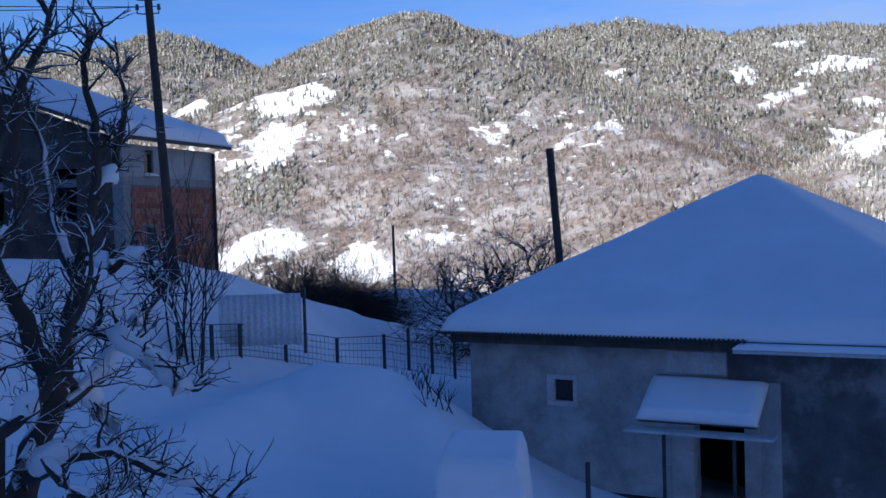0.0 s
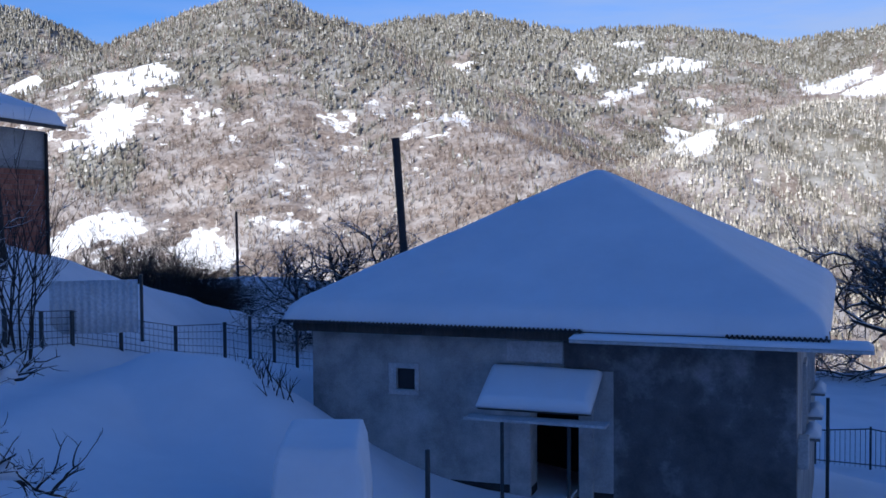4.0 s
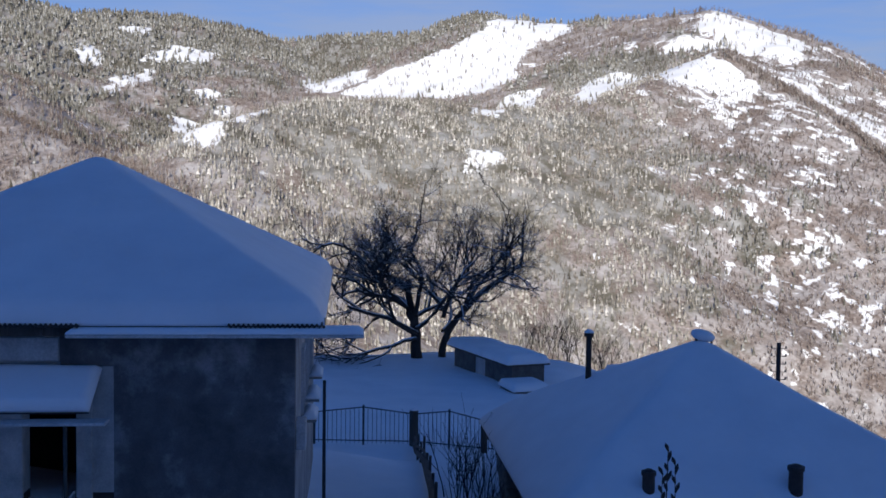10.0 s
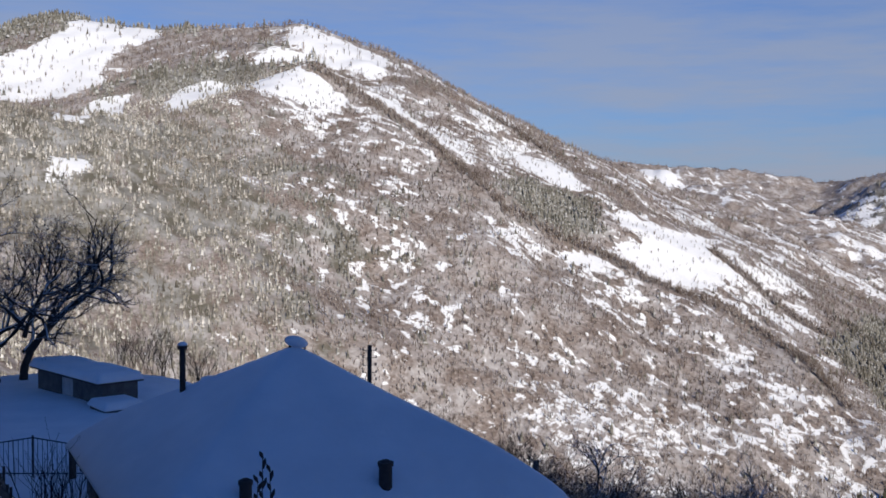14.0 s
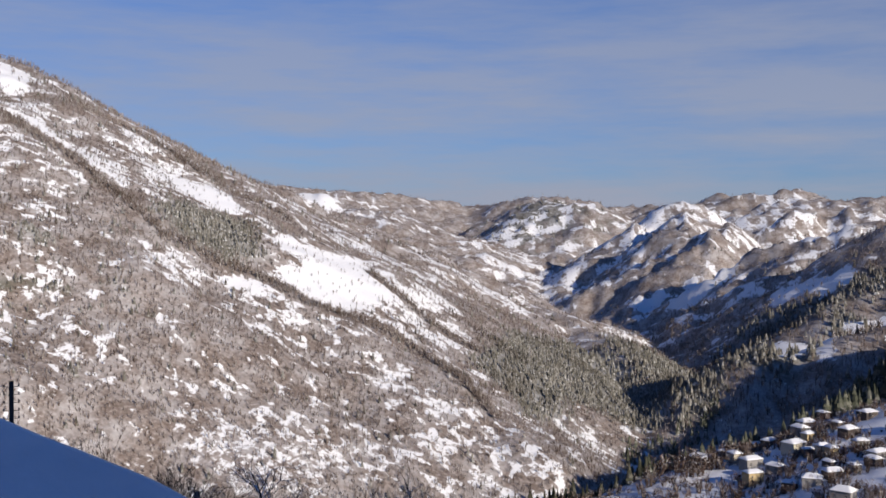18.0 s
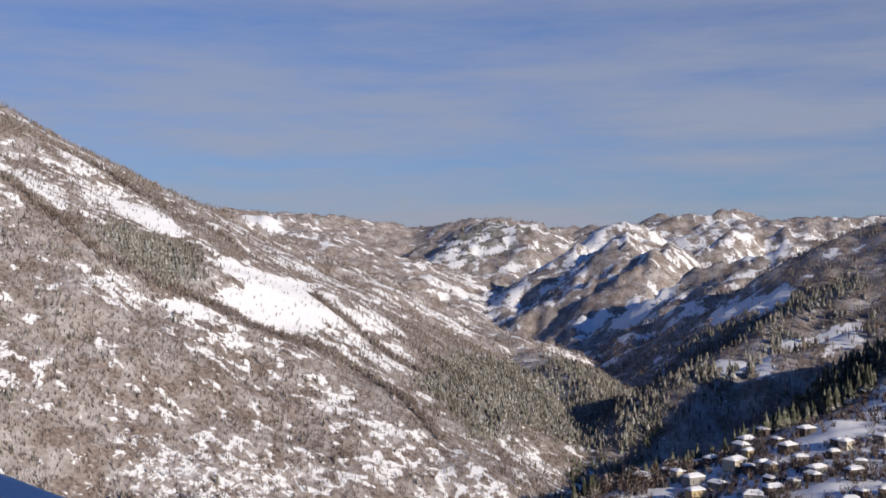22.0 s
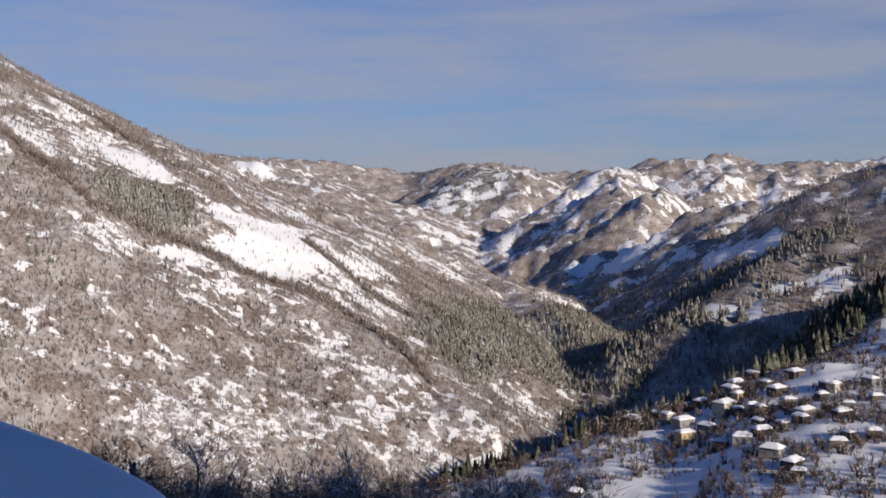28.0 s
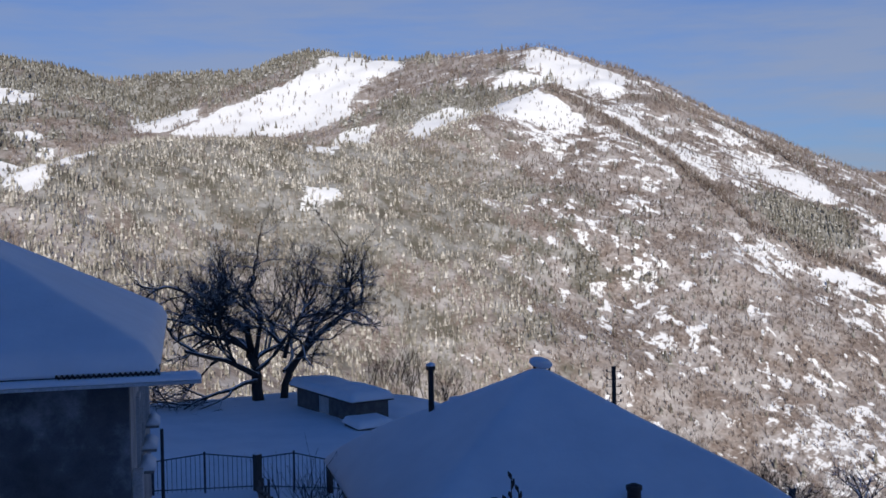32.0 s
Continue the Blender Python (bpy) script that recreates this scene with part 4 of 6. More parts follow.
part("collar", rods(((0, 0, 0.0), (0, 0, 0.25), 0.13), sides=14), DARK_METAL, stove_pipe)

# ---- lower house with the two short chimneys ----
Z2 = 6.2
h2_l, h2_f, h2_q = Vector((2.973 * Z2, 3.806 * Z2)), Vector((2.061 * Z2, 2.445 * Z2)), Vector((3.338 * Z2, 1.730 * Z2))
h2_u = (h2_q - h2_f).normalized()
h2_v = Vector((-h2_u.y, h2_u.x))
W2, D2 = (h2_q - h2_f).length, (h2_l - h2_f).dot(h2_v)
H2_TURN = math.degrees(math.atan2(h2_u.y, h2_u.x))
H2_EAVE = EYE - Z2 - 0.10
apex2 = Vector(at(47.9, 26.1, -7.2))
a2 = Vector((apex2.x - h2_f.x, apex2.y - h2_f.y))
AU, AV, RISE2 = a2.dot(h2_u), a2.dot(h2_v), apex2.z - H2_EAVE - 0.36
lower_house = thing("house", "low house under one smooth snow-covered hipped roof", "house", (h2_f.x, h2_f.y, 0), H2_TURN)


def h2_roof(u, v, soft=0.012):
    return H2_EAVE + RISE2 * smooth_min([v / AV, u / AU, (W2 - u) / (W2 - AU), (D2 - v) / (D2 - AV)], soft)


def h2_world(u, v, z=0.0):
    p = h2_f + h2_u * u + h2_v * v
    return p.x, p.y, z


rb = bmesh.new()
cs = [(0, 0), (W2, 0), (W2, D2), (0, D2)]
lo = [rb.verts.new((x, y, H2_EAVE - 0.14)) for x, y in cs]
hi = [rb.verts.new((x, y, H2_EAVE - 0.012)) for x, y in cs]
pk = rb.verts.new((AU, AV, H2_EAVE + RISE2))
for k in range(4):
    rb.faces.new((hi[k], hi[(k + 1) % 4], pk))
    rb.faces.new((lo[k], lo[(k + 1) % 4], hi[(k + 1) % 4], hi[k]))
rb.faces.new(lo[::-1])
part("roof", rb, DARK_WOOD, lower_house)
part("roof_snow", with_material(snow_cap(-0.05, W2 + 0.05, -0.05, D2 + 0.05, lambda u, v: h2_roof(u, v, 0.03) - 0.015, 0.38, 0.13, 1.5, 4, 0.07), SNOW), lower_house, "thick smooth snow on the roof")
Z2W = H2_EAVE - 3.0
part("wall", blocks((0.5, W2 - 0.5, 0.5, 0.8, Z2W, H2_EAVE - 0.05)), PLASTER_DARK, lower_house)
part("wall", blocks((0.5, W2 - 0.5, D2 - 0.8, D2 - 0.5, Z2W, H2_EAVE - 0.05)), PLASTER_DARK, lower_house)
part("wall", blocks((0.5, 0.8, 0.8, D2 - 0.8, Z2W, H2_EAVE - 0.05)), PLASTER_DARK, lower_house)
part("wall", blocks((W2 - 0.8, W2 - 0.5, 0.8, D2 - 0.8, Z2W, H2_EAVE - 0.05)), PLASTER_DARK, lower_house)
for y in np.linspace(0.4, D2 - 0.4, 12):
    part("rafter_end", blocks((0.02, 0.6, y - 0.05, y + 0.05, H2_EAVE - 0.26, H2_EAVE - 0.145), bevel=0.006), DARK_WOOD, lower_house)
for x in np.linspace(0.4, W2 - 0.4, 12):
    part("rafter_end", blocks((x - 0.05, x + 0.05, 0.02, 0.6, H2_EAVE - 0.26, H2_EAVE - 0.145), bevel=0.006), DARK_WOOD, lower_house)


def roof_spot(az, d):
    """The place on the lower house's roof at a bearing and distance, in the house's own axes."""
    x, y, _ = at(az, d, z=0)
    p = Vector((x - h2_f.x, y - h2_f.y))
    u, v = p.dot(h2_u), p.dot(h2_v)
    return u, v, float(h2_roof(np.array(u), np.array(v))) + 0.3


for az, d, tall, r, tag in ((45.4, 20.95, 0.58, 0.125, "small"), (52.8, 21.9, 0.68, 0.145, "larger")):
    u, v, z = roof_spot(az, d)
    z -= 0.16
    ch = part("chimney", rods(((u, v, z - 0.5), (u, v, z + tall - 0.12), r, r * 0.96), sides=14), DARK_METAL, lower_house, "short dark pipe chimney")
    part("cap", rods(((u, v, z + tall - 0.12), (u, v, z + tall - 0.04), r * 1.15), ((u, v, z + tall - 0.04), (u, v, z + tall), r * 0.9, r * 0.5), sides=14), DARK_METAL, ch)
u, v, z = roof_spot(42.15, 27.2)
ch = part("chimney", rods(((u, v, z - 0.5), (u, v, z + 1.12), 0.075), sides=12), DARK_METAL, lower_house, "tall thin flue pipe")
part("cap", rods(((u, v, z + 1.12), (u, v, z + 1.22), 0.12, 0.13), sides=12), DARK_METAL, ch)
capsnow = bmesh.new()
bmesh.ops.create_uvsphere(capsnow, u_segments=10, v_segments=6, radius=0.125, matrix=Matrix.Translation((u, v, z + 1.24)) @ Matrix.Diagonal((1, 1, 0.6, 1)))
part("cap_snow", capsnow, SNOW, ch, smooth=True)
u, v, z = AU, AV, H2_EAVE + RISE2 + 0.25
cowl = part("cowl_leg", rods(((u - 0.1, v, z - 0.3), (u - 0.1, v, z + 0.16), 0.03), sides=8), DARK_METAL, lower_house)
part("cowl_leg", rods(((u + 0.28, v, z - 0.4), (u + 0.28, v, z + 0.13), 0.03), sides=8), DARK_METAL, lower_house)
cs_bm = bmesh.new()
bmesh.ops.create_uvsphere(cs_bm, u_segments=14, v_segments=8, radius=0.26, matrix=Matrix.Translation((u + 0.06, v, z + 0.14)) @ Matrix.Rotation(0.25, 4, "Y") @ Matrix.Diagonal((1.15, 0.8, 0.55, 1)))
part("cowl_snow", cs_bm, SNOW, cowl, smooth=True)
u, v, z = roof_spot(43.6, 29.2)
bc = part("chimney", blocks((u - 0.25, u + 0.25, v - 0.25, v + 0.25, z - 0.6, z + 0.5)), CONCRETE, lower_house)
part("cap_snow", with_material(snow_cap(u - 0.3, u + 0.3, v - 0.3, v + 0.3, lambda a, b: z + 0.5 + 0 * a, 0.24, 0.08, 0.2, 5), SNOW), bc)

# ---- unfinished brick house ----
BH = (-7.66, 25.95)
bh_turn = math.degrees(math.atan2(0.96, 0.27))
brick_house = thing("house", "unfinished two-storey house of red brick and pale blocks, snow on roof", "house", (BH[0], BH[1], 0), bh_turn)
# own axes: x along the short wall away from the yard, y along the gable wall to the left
Z_MID, Z_TOP = 6.95, 7.75
part("wall", wall_with_holes(0, 4.6, 2.0, Z_MID - 0.2, 0.3, [(1.0, 1.35, 4.9, 5.7)]), MORTAR, brick_house, "red hollow-brick wall")
part("ring_beam", blocks((-0.01, 4.61, -0.01, 0.3, Z_MID - 0.197, Z_MID)), CONCRETE, brick_house, "grey concrete band")
part("wall", wall_with_holes(0, 4.6, Z_MID + 0.003, Z_TOP, 0.3, [(0.95, 1.4, 7.0, 7.65)]), BLOCKWORK, brick_house, "pale block wall")
part("corner_column", blocks((-0.02, 0.28, -0.014, 0.3, 2.0, Z_MID - 0.2)), CONCRETE, brick_house)
gable = wall_with_holes(0.3, 10.0, 1.5, Z_TOP, 0.3, [(1.2, 2.2, 3.0, 4.5), (3.6, 5.4, 3.0, 4.7), (1.3, 2.2, 5.9, 7.2), (3.4, 4.6, 5.8, 7.4), (6.5, 8.0, 5.8, 7.3)])
bmesh.ops.transform(gable, matrix=Matrix.Rotation(radians(90), 4, "Z") @ Matrix.Scale(-1, 4, (0, 1, 0)), verts=gable.verts)
bmesh.ops.reverse_faces(gable, faces=gable.faces)
part("gable_wall", gable, RAW_GABLE, brick_house, "dark raw gable wall with empty window holes")
tri = bmesh.new()
tv = [tri.verts.new(p) for p in ((0, 0.0, Z_TOP), (0, 10.0, Z_TOP), (0, 5.0, Z_TOP + 1.9), (0.3, 0.0, Z_TOP), (0.3, 10.0, Z_TOP), (0.3, 5.0, Z_TOP + 1.9))]
for f in ((0, 2, 1), (3, 4, 5), (0, 1, 4, 3), (1, 2, 5, 4), (2, 0, 3, 5)):
    tri.faces.new([tv[i] for i in f])
part("gable_top", tri, DARK_WOOD, brick_house)
part("far_wall", blocks((4.3, 4.6, 0.3, 10.0, 1.5, Z_TOP)), PLASTER_DARK, brick_house)
part("back_wall", blocks((0.3, 4.3, 9.7, 10.0, 1.5, Z_TOP)), PLASTER_DARK, brick_house)
part("floor_slab", blocks((0.3, 4.3, 0.3, 9.7, Z_MID - 0.2, Z_MID)), CONCRETE, brick_house)


def bh_roof(u, v):
    return Z_TOP + 0.16 + 1.9 / 5.45 * np.minimum(v + 0.45, 10.45 - v)


rb = bmesh.new()
for z in (0.0, -0.1):
    for x in (-0.5, 4.85):
        for y in (-0.45, 5.0, 10.45):
            rb.verts.new((x, y, float(bh_roof(np.array(x), np.array(y))) + z - 0.01))
rb.verts.ensure_lookup_table()
V = rb.verts
for f in ((0, 3, 4, 1), (1, 4, 5, 2), (6, 7, 10, 9), (7, 8, 11, 10), (0, 1, 7, 6), (1, 2, 8, 7), (3, 9, 10, 4), (4, 10, 11, 5), (0, 6, 9, 3), (2, 5, 11, 8)):
    rb.faces.new([V[i] for i in f])
part("roof", rb, DARK_WOOD, brick_house)
part("roof_snow", with_material(snow_cap(-0.53, 4.88, -0.48, 10.45, lambda u, v: bh_roof(u, v) - 0.01, 0.30, 0.2, 0.25, 6), SNOW), brick_house)
wf = part("window_frame", blocks((0.93, 0.99, 0.05, 0.15, 7.0, 7.65), (1.36, 1.42, 0.05, 0.15, 7.0, 7.65), (0.99, 1.36, 0.05, 0.15, 7.59, 7.65), (0.99, 1.36, 0.05, 0.15, 7.0, 7.06)), DARK_WOOD, brick_house)
part("pane", blocks((0.99, 1.36, 0.09, 0.10, 7.06, 7.59), bevel=0), GLASS, wf)
part("sill_snow", with_material(snow_cap(0.9, 1.45, -0.14, 0.05, lambda u, v: 6.985 + 0 * u, 0.07, 0.06, 0.06, 7), SNOW), wf)
part("downpipe", rods(((4.45, -0.08, 2.5), (4.45, -0.08, 7.7), 0.05)), DARK_METAL, brick_house)

# ---- trees and shrubs ----
class Tubes:
    """Gathers tapering round limbs into one mesh."""

    def __init__(self):
        self.v, self.f, self.n = [], [], 0

    def add(self, pts, radii, sides=5):
        pts = [Vector(p) for p in pts]
        m = len(pts)
        for i, p in enumerate(pts):
            d = (pts[min(i + 1, m - 1)] - pts[max(i - 1, 0)]).normalized()
            a = d.orthogonal().normalized()
            b = d.cross(a)
            for k in range(sides):
                t = 6.28318 * k / sides
                self.v.append(p + (a * math.cos(t) + b * math.sin(t)) * radii[i])
        for i in range(m - 1):
            for k in range(sides):
                q, r = self.n + i * sides + k, self.n + i * sides + (k + 1) % sides
                self.f.append((q, r, r + sides, q + sides))
        self.n += m * sides

    def join(self, other):
        self.v += other.v
        self.f += [tuple(i + self.n for i in f) for f in other.f]
        self.n += other.n

    def mesh(self, name, mat):
        me = fast_mesh(name, np.array([tuple(p) for p in self.v]), np.array(self.f), 4)
        me.materials.append(mat)
        return me


def limb(rng, start, way, length, bend, gnarl, steps):
    """A crooked line of points from start."""
    pts, p, d = [Vector(start)], Vector(start), Vector(way).normalized()
    for _ in range(steps):
        d = (d + Vector((rng.uniform(-1, 1), rng.uniform(-1, 1), rng.uniform(-1, 1))) * gnarl + Vector((0, 0, bend))).normalized()
        p = p + d * (length / steps)
        pts.append(p.copy())
    return pts


def grow(rng, tubes, start, way, length, r, level, last, spread, bend, gnarl, kids, twig=0.004):
    """A limb with its side limbs; tubes holds one Tubes for the trunk, the branches and the twigs."""
    steps = 6 if level < 2 else 4
    pts = limb(rng, start, way, length, bend, gnarl, steps)
    tip = r * (0.45 if level < last else 0.3)
    tubes[min(level, 2)].add(pts, [r + (tip - r) * i / steps for i in range(steps + 1)], 7 if level == 0 else (5 if level < 3 else 3))
    if level >= last:
        return
    for k in range(kids[min(level, len(kids) - 1)]):
        s = rng.uniform(0.3, 1.0)
        i = min(int(s * steps), steps - 1)
        q = pts[i].lerp(pts[i + 1], s * steps - i)
        d = (pts[i + 1] - pts[i]).normalized()
        side = Vector((rng.uniform(-1, 1), rng.uniform(-1, 1), rng.uniform(-0.5, 0.9)))
        side = (side - d * side.dot(d)).normalized()
        w = d * math.cos(spread) + side * math.sin(spread)
        grow(rng, tubes, q, w, length * rng.uniform(0.5, 0.78), max(twig, r * rng.uniform(0.42, 0.62)), level + 1, last, spread, bend * 1.2, gnarl * 1.1, kids, twig)


def plant(name, label, category, place, seed, stems, last, spread, bend, gnarl, kids, mat, group="", sink=0.25, twig=0.004):
    """A tree or shrub of several stems; each stem is (way, length, radius, offset)."""
    rng = random.Random(seed)
    ob = thing(name, label, category, place, 0, group)
    crown = Tubes()
    for k, (way, length, r, off) in enumerate(stems):
        tubes = [Tubes(), Tubes(), Tubes()]
        grow(rng, tubes, (off[0], off[1], off[2] if len(off) > 2 else -sink), way, length, r, 0, last, spread, bend, gnarl, kids, twig)
        if category == "tree":
            part("limb" if k else "trunk", tubes[0].mesh("limb", mat), ob)
        else:
            part("stem", tubes[0].mesh("stem", mat), ob)
        crown.join(tubes[1])
        crown.join(tubes[2])
    if crown.v:
        tagged(part("crown", crown.mesh("crown", mat), ob), kind="stuff")
    return ob


def foot(az, d):
    x, y, _ = at(az, d, z=0)
    return x, y, float(height(np.array([x]), np.array([y]))[0])


# the great tree at the far edge of the field
plant("tree", "large leafless walnut-like tree with snow-lined limbs at the field's edge", "tree", foot(33.0, 65), 5,
      [((-0.12, 0.05, 1), 5.2, 0.38, (0, 0)), ((-1.0, 0.1, 0.40), 5.4, 0.20, (-0.1, 0, 1.5)), ((0.85, -0.2, 0.30), 4.4, 0.15, (-0.1, 0, 1.8)), ((-0.75, -0.1, 0.9), 5.2, 0.24, (-0.2, 0, 2.1)), ((-1.0, 0.3, 0.1), 5.0, 0.14, (-0.1, 0, 1.2)), ((0.3, 0.3, 1), 4.4, 0.16, (-0.2, 0, 2.6))], 5, 0.80, 0.012, 0.27, (5, 4, 4, 3, 3), SNOW_BARK, twig=0.010)
plant("tree", "slender leafless tree beside the great tree", "tree", foot(34.3, 65.5), 9,
      [((0.06, 0.0, 1), 6.0, 0.26, (0, 0)), ((0.9, 0.2, 0.3), 4.6, 0.13, (0.05, 0, 1.6)), ((0.5, 0.1, 1), 4.2, 0.15, (0.08, 0, 2.4)), ((-0.5, 0.1, 1), 3.8, 0.12, (0.1, 0, 3.0))], 5, 0.78, 0.015, 0.25, (5, 4, 4, 3, 3), SNOW_BARK, twig=0.010)
# fruit tree behind the plastered house
plant("tree", "bent leafless fruit tree with snow along its arching limbs", "tree", foot(4.2, 38), 12,
      [((-0.3, 0, 1), 2.6, 0.17, (0, 0)), ((-0.9, 0, 0.75), 3.0, 0.12, (0, 0)), ((0.6, 0.2, 0.9), 2.8, 0.12, (0, 0)), ((-1, 0.2, 0.35), 3.2, 0.1, (0, 0))], 4, 0.8, -0.03, 0.24, (6, 6, 5, 3), SNOW_BARK, twig=0.008)

# the old fruit tree close by, its main limbs by bearing, angle above eye level and distance
old_tree = thing("fruit_tree", "gnarled leafless fruit tree with thick snow on its limbs", "tree", at(-21.8, 8.0, z=1.6))
OLD_LIMBS = [
    (0.115, [(-22.0, -17, 8.0), (-21.6, -13.5, 8.0), (-20.9, -10.8, 7.95), (-19.6, -8.3, 7.9), (-19.2, -6.4, 7.9), (-18.6, -3.2, 7.9), (-17.9, -0.6, 7.9), (-17.2, 3.8, 7.9), (-17.8, 8.0, 7.9), (-16.8, 9.8, 7.9)]),
    (0.085, [(-19.6, -8.3, 7.9), (-20.3, -6.6, 7.8), (-21.0, -4.4, 7.75), (-22.0, -2.2, 7.7), (-22.2, -1.0, 7.7), (-21.2, 0.2, 7.7), (-20.6, 2.0, 7.7)]),
    (0.10, [(-22.6, -17, 7.6), (-22.8, -10, 7.5), (-23.0, -5.5, 7.4), (-22.6, -3.0, 7.4), (-23.2, 0, 7.4)]),
    (0.055, [(-21.6, -12.2, 7.8), (-20.0, -11.4, 7.4), (-17.8, -11.0, 7.2), (-16.0, -11.8, 7.1), (-13.6, -12.9, 7.0), (-11.6, -14.0, 7.0)]),
    (0.040, [(-18.8, -4.8, 7.9), (-17.2, -5.4, 7.6), (-15.6, -6.4, 7.4), (-13.8, -8.4, 7.3), (-13.0, -8.2, 7.3)]),
    (0.040, [(-21.4, 3.0, 7.7), (-20.8, 6.6, 7.7), (-19.6, 9.2, 7.7), (-18.6, 12.2, 7.7)]),
    (0.045, [(-19.4, -7.4, 7.9), (-18.0, -8.8, 8.3), (-16.8, -10.6, 8.6), (-16.4, -13, 8.8)]),
    (0.045, [(-18.5, -2.6, 7.9), (-19.6, 0.6, 8.2), (-19.8, 4.0, 8.4), (-20.8, 6.2, 8.5)]),
    (0.035, [(-17.6, 1.4, 7.9), (-16.6, 2.8, 8.0), (-15.9, 5.6, 8.1), (-16.2, 8.6, 8.1)]),
    (0.040, [(-20.4, -11.2, 7.4), (-19.0, -12.8, 6.9), (-16.8, -14.2, 6.7), (-14.0, -15.4, 6.6)]),
    (0.030, [(-18.2, -1.6, 7.9), (-16.8, -2.2, 7.6), (-15.2, -1.2, 7.5), (-14.6, -3.2, 7.4)]),
    (0.045, [(-22.6, -10.2, 7.5), (-21.0, -9.0, 7.2), (-19.2, -6.2, 7.1), (-17.9, -3.0, 7.0), (-17.6, -0.6, 7.0)]),
    (0.035, [(-21.4, -11.4, 7.6), (-20.2, -9.6, 8.2), (-19.9, -6.0, 8.4), (-20.4, -3.2, 8.6)]),
    (0.035, [(-19.4, -8.6, 7.9), (-17.6, -7.6, 8.2), (-16.2, -5.2, 8.4), (-15.0, -4.2, 8.5), (-14.2, -2.4, 8.5)]),
    (0.035, [(-21.8, -14.6, 7.6), (-20.2, -15.2, 7.2), (-18.4, -14.0, 7.0), (-16.6, -15.6, 6.9), (-15.4, -17.4, 6.9)]),
    (0.030, [(-22.6, 2.6, 7.5), (-21.6, 4.8, 7.4), (-21.8, 7.2, 7.4), (-20.4, 9.0, 7.4)]),
]
ot = [Tubes(), Tubes(), Tubes()]
o_rng = random.Random(33)
ox, oy, oz = old_tree.location
for r, line in OLD_LIMBS:
    raw = [Vector(at(a, d, e)) - Vector((ox, oy, oz)) for a, e, d in line]
    pts = []
    for p, q in zip(raw[:-1], raw[1:]):
        for s in (0, 0.34, 0.67):
            pts.append(p.lerp(q, s) + Vector((o_rng.uniform(-1, 1), o_rng.uniform(-1, 1), o_rng.uniform(-1, 1))) * 0.02)
    pts.append(raw[-1])
    n = len(pts)
    ot[0 if r > 0.05 else 1].add(pts, [r * (1 - i / n) ** 1.15 + 0.008 for i in range(n)], 8)
    run = []
    for i in range(1, n):
        flat = abs((pts[i] - pts[i - 1]).normalized().z)
        rr = r * (1 - i / n) ** 1.15 + 0.012
        if flat < 0.85 and o_rng.random() < 0.85:
            run.append((pts[i] + Vector((0, 0, rr * 0.9)), min(rr * o_rng.uniform(0.7, 1.1) + 0.045, 0.11)))
        if (flat >= 0.85 or i == n - 1 or o_rng.random() < 0.28) and run:
            if len(run) > 1:
                clump = Tubes()
                clump.add([p for p, _ in run], [0.3 * run[0][1]] + [q for _, q in run[1:-1]] + [0.3 * run[-1][1]], 6)
                part("snow", clump.mesh("snow", SNOW), old_tree, "thick snow lying along a limb")
            run = []
    for k in range(int(n * 2.8)):
        i = o_rng.randrange(2, n)
        d = (pts[i] - pts[i - 1]).normalized()
        w = Vector((o_rng.uniform(-1, 1), o_rng.uniform(-1, 1), o_rng.uniform(-0.5, 1.0)))
        grow(o_rng, [ot[1], ot[1], ot[2]], pts[i], w + d * 0.5, o_rng.uniform(0.10, 0.34), o_rng.uniform(0.009, 0.014), 1, 3, 0.95, 0.03, 0.24, (3, 2, 1))
part("trunk", ot[0].mesh("trunk", LADEN_BARK), old_tree)
ot[1].join(ot[2])
part("crown", ot[1].mesh("crown", LADEN_BARK), old_tree)


def shrub(az, d, seed, tall, count, wide, mat, label, name="shrub", group="", last=2, lean=0.25, bend=0.03, gnarl=0.12):
    rng = random.Random(seed)
    stems = [((rng.uniform(-lean, lean), rng.uniform(-lean, lean), 1), tall * rng.uniform(0.55, 1.0), 0.012 + 0.006 * tall * rng.random(), (rng.uniform(-wide, wide), rng.uniform(-wide, wide))) for _ in range(count)]
    return plant(name, label, "shrub", foot(az, d), seed, stems, last, 0.5, bend, gnarl, (5, 4), mat, group, 0.15)


shrub(-13.4, 21.5, 41, 2.7, 9, 0.35, SNOW_BARK, "bare upright saplings standing in the snow by the fence", "sapling")
for k, (az, d, tall) in enumerate(((-7.1, 43, 2.3), (-6.4, 44, 2.5), (-5.7, 44, 2.3), (-5.0, 43, 1.7), (-4.3, 44, 1.7), (-3.6, 44, 1.4), (-6.6, 42, 1.6))):
    shrub(az, d, 50 + k, tall, 44, 0.75, DRY_BARK, "dense dark leafless bush in the snow", "bush", "bushes behind the fence", 3, 1.5, -0.02, 0.3)
for k, (az, d, tall) in enumerate(((-10.2, 47, 2.7), (-8.9, 48, 2.6), (-8.0, 47, 2.9), (-7.3, 50, 2.4))):
    shrub(az, d, 60 + k, tall, 7, 0.5, DRY_BARK, "thin leafless shrub on the snowy brow", "shrub", "shrubs on the brow")
